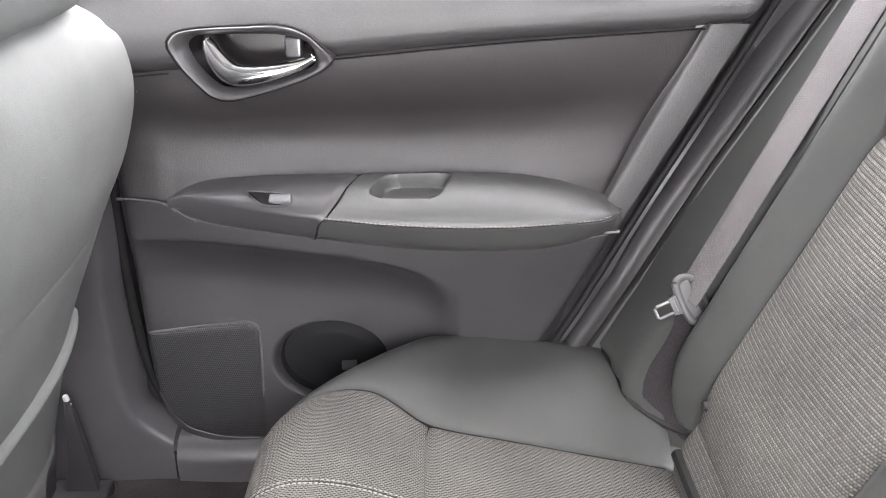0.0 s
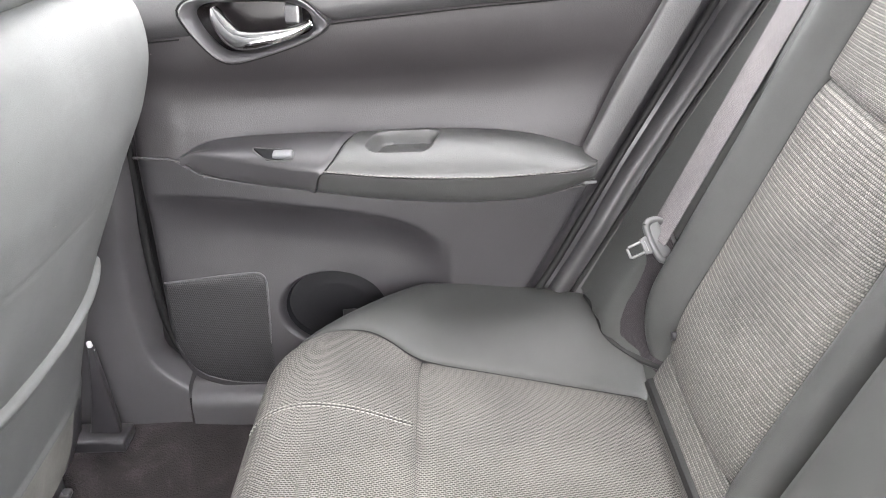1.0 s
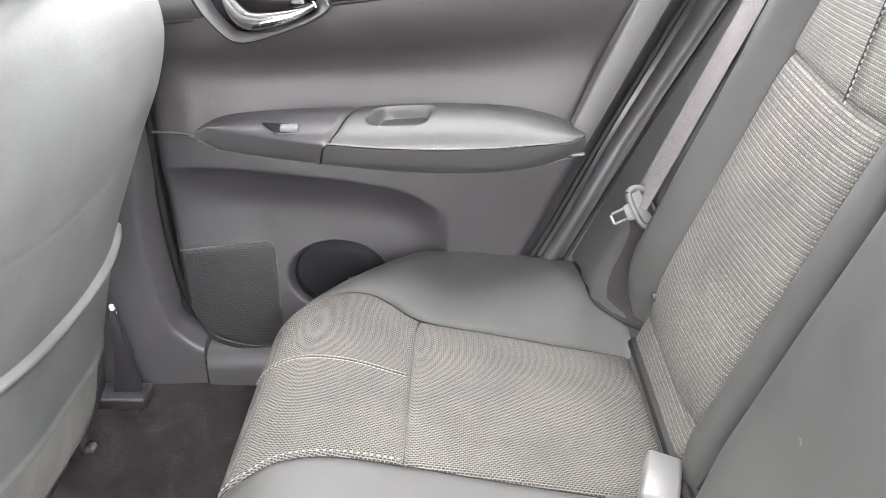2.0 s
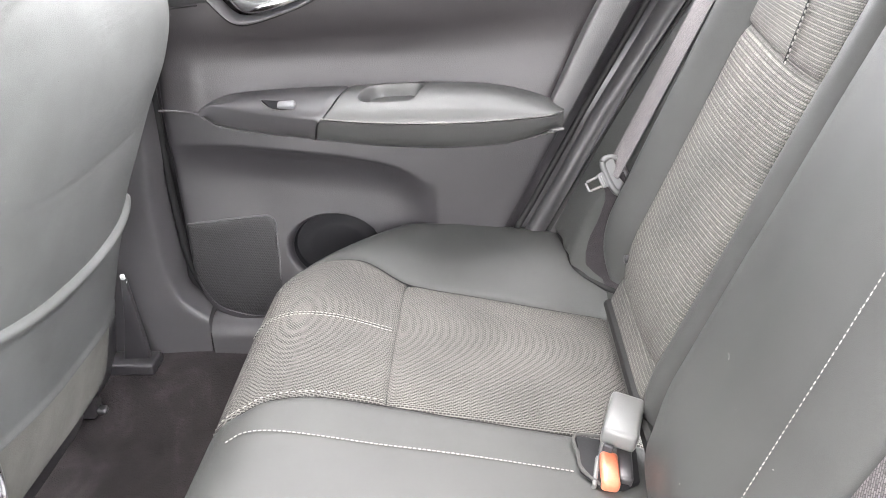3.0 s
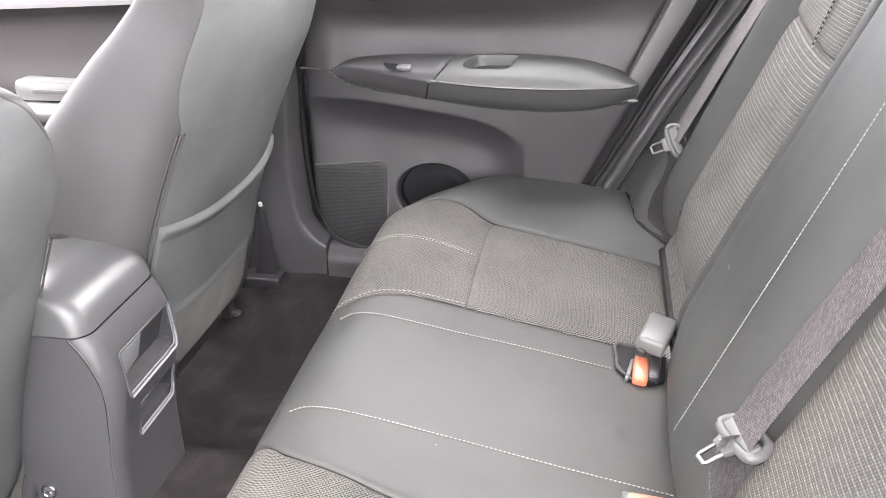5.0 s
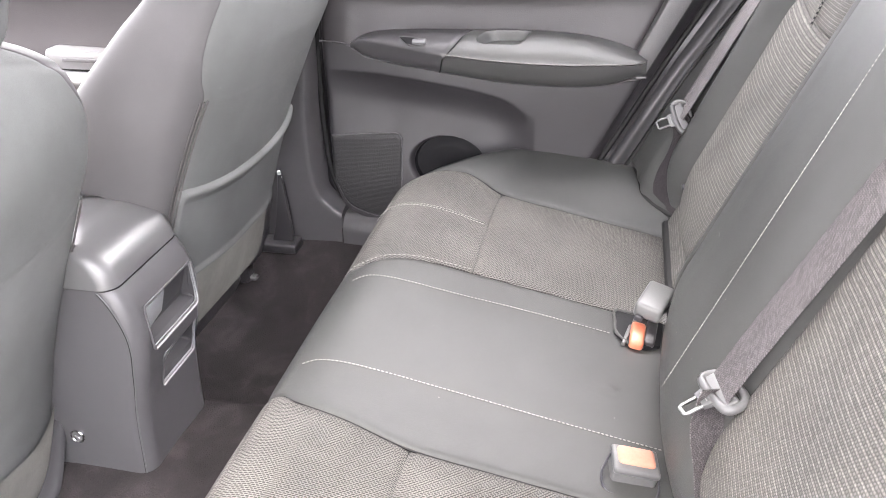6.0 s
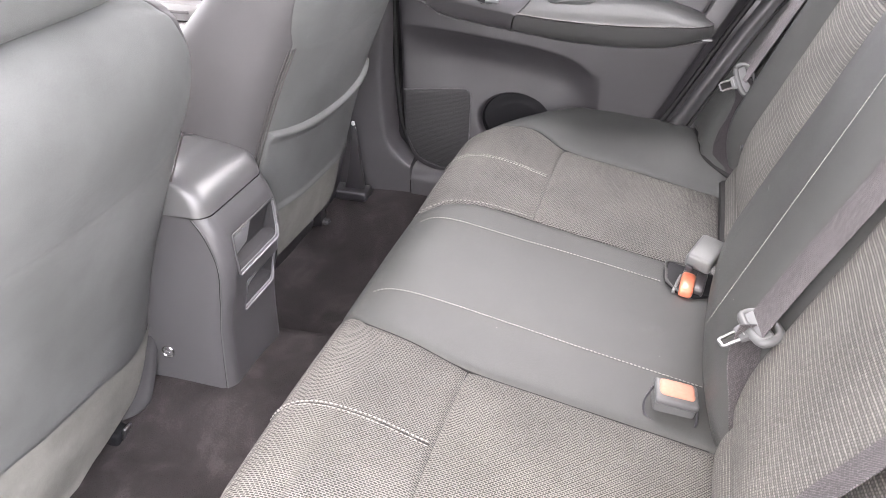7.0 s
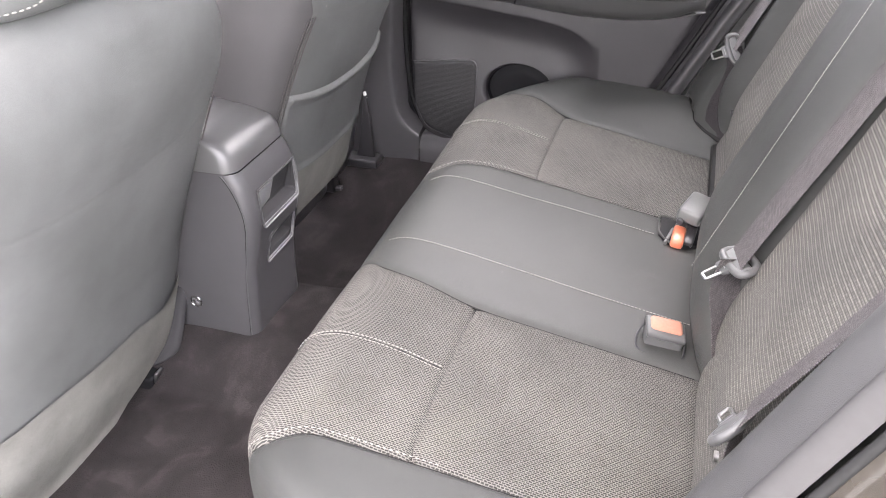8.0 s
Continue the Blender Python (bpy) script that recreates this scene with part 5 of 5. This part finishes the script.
belt("seat_belt", "grey seat belt lying along the outer edge of the backrest, cloth darkened for shade",
     [(0.328, -0.484, 0.470), (0.345, -0.492, 0.510), (0.371, -0.503, 0.568), (0.401, -0.519, 0.641), (0.455, -0.545, 0.76), (0.56, -0.585, 1.0)],
     [(0.326, -0.486, 0.466), (0.322, -0.500, 0.42), (0.322, -0.512, 0.37), (0.325, -0.515, 0.31), (0.34, -0.51, 0.27)],
     lambda k: (0.42, 0.85, 0.25), lambda k: (0.4, 0.9, 0.0),
     axes((0.320, -0.486, 0.455), (0.60, 0.30, 0.55), (0.45, -0.55, 0.60)), 0.036, WEBBING_SHADED)

# ---- buckles ----
buckle = thing("belt_buckle", "orange-red belt buckle lying in a slot under a pale cover", "belt buckle", (0.265, 0.15, 0.31), "belt buckles")
pieces = [part("cover", block(0.041, 0.080, 0.024, 0.006, pose(0.280, 0.177, 0.3270, -2, 10, -17)), COVER, None, "pale grey cover")]
pieces.append(part("cover_notch", block(0.012, 0.006, 0.010, 0.002, pose(0.257, 0.1365, 0.3215, 0, 10, -17)), DARK, None, "dark notch in the cover"))
m = pose(0.263, 0.146, 0.2935, 0, 11, 0)
# A black plate on the cushion stands in for the slot's shade.
slot = slab([(-0.038, 0.034), (-0.038, -0.022), (-0.020, -0.042), (0.008, -0.044), (0.028, -0.030), (0.034, 0.03)], -0.004, 0.0036, 0.001, axis="z")
bmesh.ops.transform(slot, matrix=m, verts=slot.verts)
pieces.append(part("slot", slot, BLACK, None, "black plate for the shade in the slot"))
pieces.append(part("slot_edge", tube(smooth_path([m @ Vector(p) for p in ((0.030, 0.037, 0.002), (-0.036, 0.036, 0.003), (-0.039, 0.0, 0.003), (-0.037, -0.024, 0.003), (-0.018, -0.044, 0.002))], 40), lambda t: 0.0021 + 0.0011 * noise.noise(Vector((t * 26, 0, 0))), 8), FELT, None, "frayed felt edge"))
pieces.append(part("button", block(0.021, 0.050, 0.016, 0.0055, pose(0.2575, 0.122, 0.300, 6, 10, -3)), ORANGE, None, "orange-red button"))
pieces.append(part("housing", block(0.016, 0.052, 0.014, 0.004, pose(0.2765, 0.132, 0.299, 4, 10, -6)), PLASTIC))
pieces.append(part("neck", block(0.022, 0.030, 0.010, 0.004, pose(0.262, 0.156, 0.303, 14, 8, -12)), TONGUE, None, "grey strap neck"))
pieces.append(part("blade_guide", block(0.005, 0.046, 0.010, 0.002, pose(0.2425, 0.122, 0.2985, 4, 8, -12)), COVER, None, "pale edge of the housing"))
under(buckle, pieces)
buckle = thing("belt_buckle", "dark grey belt buckle with orange button standing in the cushion", "belt buckle", (0.25, -0.15, 0.31), "belt buckles")
m = pose(0.251, -0.150, 0.290, 4, 12, 8)
pieces = [part("housing", block(0.053, 0.039, 0.044, 0.005, m @ pose(0, 0, -0.005)), TONGUE, None, "dark grey housing")]
pieces.append(part("bezel", block(0.055, 0.041, 0.010, 0.0040, m @ pose(0, 0, 0.0185)), TONGUE, None, "paler grey upper rim"))
pieces.append(part("button", block(0.045, 0.028, 0.012, 0.0058, m @ pose(0, 0.003, 0.0225)), ORANGE_LIT, None, "orange button, paler for the light on it"))
pieces.append(part("loop", tube(smooth_path([m @ Vector(p) for p in ((-0.027, 0.012, 0.012), (-0.038, -0.014, 0.008), (-0.033, -0.034, 0.002), (0.0, -0.038, 0.0), (0.025, -0.034, 0.002), (0.029, -0.014, 0.010))], 30), 0.0016, 8), DARK))
under(buckle, pieces)

# ---- bracket on the pillar's foot ----
bracket = thing("anchor_bracket", "dark grey plastic belt anchor fin with a white tip", "bracket", (-0.50, 0.61, 0.12))
pieces = [part("fin", slab([(-0.497, 0.30), (-0.489, 0.30), (-0.480, 0.17), (-0.478, 0.130), (-0.530, 0.130), (-0.510, 0.20)], 0.600, 0.612, 0.003), PLASTIC)]
pieces.append(part("foot", block(0.085, 0.05, 0.022, 0.005, pose(-0.508, 0.602, 0.130)), PLASTIC))
pieces.append(part("tip", block(0.0075, 0.007, 0.019, 0.0025, pose(-0.493, 0.605, 0.299, 0, -8, 0)), WHITE, None, "white tip"))
under(bracket, pieces)

# ---- open side: jamb of the left rear door ----
def jamb(ya, xa, yb, xb):
    def f(u, v):
        z = lerp(0.20, 1.02, u)
        s = 0.455 * (z - 0.60)
        a, b = Vector((xa + s, ya, z)), Vector((xb + s, yb, z))
        p = a.lerp(b, v)
        p.x -= 0.010 * math.sin(math.pi * v)
        return p
    return sheet(f, 40, 12)


tagged(part("jamb_trim", jamb(-0.625, 0.323, -0.683, 0.320), JAMB), "grey trim panel between seat and door jamb", "trim", kind="structure")
# The flank is coloured black to paint the shadow gap beside the seat.
tagged(part("jamb_flank", jamb(-0.628, 0.40, -0.624, 0.324), RUBBER_AND_SHADE), "inner flank of the trim panel, blackened for the shadow gap", "trim", kind="structure")
tagged(part("jamb_paint", jamb(-0.684, 0.320, -0.705, 0.331), PAINT), "pale grey satin door jamb beside the rear seat", "trim", kind="structure")
tagged(part("jamb_seal", tube([(0.337 + 0.455 * (z - 0.60), -0.710, z) for z in (0.2, 0.4, 0.6, 0.8, 1.02)], 0.0042, 10), RUBBER_AND_SHADE), "black rubber seal on the door jamb", "seal", kind="structure")
tagged(part("jamb_panel", jamb(-0.713, 0.338, -0.80, 0.42), BRONZE), "brown painted jamb outside the seal", "trim", kind="structure")

# ---- the shell that closes the car ----
tagged(part("ceiling", sheet(lambda u, v: Vector((lerp(-0.88, 0.62, u), lerp(-0.60, 0.60, v), 1.20 + 0.05 * math.sin(math.pi * v) * math.sin(math.pi * u))), 20, 12), HEADLINER), "pale felt headliner over the cabin", "ceiling", kind="structure")
# Pale ground acts as an added reflector under the open doorway.
tagged(part("ground", sheet(lambda u, v: Vector((lerp(-400, 400, u), lerp(-400, 400, v), -0.32)), 4, 4), OUTDOORS), "pale concrete outside the car, added to bounce light in", "ground", kind="structure")
tagged(part("rear_shelf", sheet(lambda u, v: Vector((lerp(0.56, 1.1, u), lerp(-0.68, 0.68, v), 0.96)), 4, 4), CARPET), "dark felt shelf behind the backrest", "shelf", kind="structure")
tagged(part("dashboard", sheet(lambda u, v: Vector((-1.45 - 0.25 * math.sin(v * math.pi / 2), lerp(-0.70, 0.70, u), lerp(0.05, 0.78, v))), 4, 8), SOFT), "dark dashboard across the front", "dashboard", kind="structure")

def body_side(y, x0, x1, z0, z1):
    return block(x1 - x0, 0.03, z1 - z0, 0.004, pose((x0 + x1) / 2, y, (z0 + z1) / 2))


tagged(part("body_side_right", body_side(0.765, -0.46, 1.2, -0.22, 0.89), PLASTIC), "dark outer side of the car body", "car body", kind="structure")
tagged(part("body_side_left", body_side(-0.735, -1.7, 0.34, -0.22, 0.06), PLASTIC), "dark sill of the car body", "car body", kind="structure")
tagged(part("body_quarter_left", body_side(-0.82, 0.52, 1.2, -0.22, 0.92), PLASTIC), "dark rear quarter of the car body", "car body", kind="structure")
tagged(part("body_front_left", body_side(-0.735, -1.7, -0.62, -0.22, 1.18), PLASTIC), "dark front door side of the car body", "car body", kind="structure")
tagged(part("body_front_right", body_side(0.765, -1.7, -0.462, -0.22, 0.684), PLASTIC), "dark front door side of the car body", "car body", kind="structure")
# Open rear door, out of view, added to block light from front left.
swing = pose(-0.68, -0.78, 0.0, 0, 0, -104)
leaf = block(0.98, 0.075, 0.92, 0.02, swing @ pose(0.49, 0, 0.44))
tagged(part("door_3", leaf, PLASTIC), "unseen dark plastic rear door swung wide open, added to block light", "door", kind="structure")
# Invented wall out of view; it cuts low skylight through the doorway.
tagged(part("wall", block(60, 0.3, 2.6, 0.01, pose(0, -13.0, 0.98)), OUTDOORS), "made-up plain concrete wall, unseen, cutting light from the left", "wall", kind="structure")


# ---- lint on the rear seat ----
rng = random.Random(7)
bm = bmesh.new()
for k in range(13):
    if k % 3:
        y, z = rng.uniform(-0.15, 0.07), rng.uniform(0.42, 0.75)
        at = back_point(z, y, CENTER_PROUD(y) + 0.0006)
    else:
        at = cushion_point(rng.uniform(0.42, 0.95), rng.uniform(-0.16, 0.14), 0.0036)
    a = rng.uniform(0, 6.28)
    d = Vector((0.4 * math.cos(a), math.sin(a), 0.1)) * rng.uniform(0.0005, 0.0014)
    tube([at - d, at + Vector((-0.0006, 0, 0.0004)), at + d], rng.uniform(0.0002, 0.0004), 4, bm)
curl = [back_point(0.532, 0.006, CENTER_PROUD(0.006) + 0.0012) + Vector((-0.0005, 0.0024 * math.cos(a), 0.003 * math.sin(a))) for a in (0.4 + 0.28 * k for k in range(15))]
tube(curl, 0.00022, 5, bm)
for k in range(24):
    a = rng.uniform(-0.10, 0.11)
    at = seat_ring(rng.uniform(0.47, 0.80), a) + Vector((0.0022, 0, 0))
    d = Vector((0.1, math.cos(k), math.sin(k))) * rng.uniform(0.0005, 0.0012)
    tube([at - d, at + Vector((0.0004, 0, 0)), at + d], rng.uniform(0.00015, 0.00028), 4, bm)
tagged(part("lint", bm, STITCH), "specks of pale lint on the grey seat covers", "lint", kind="stuff")
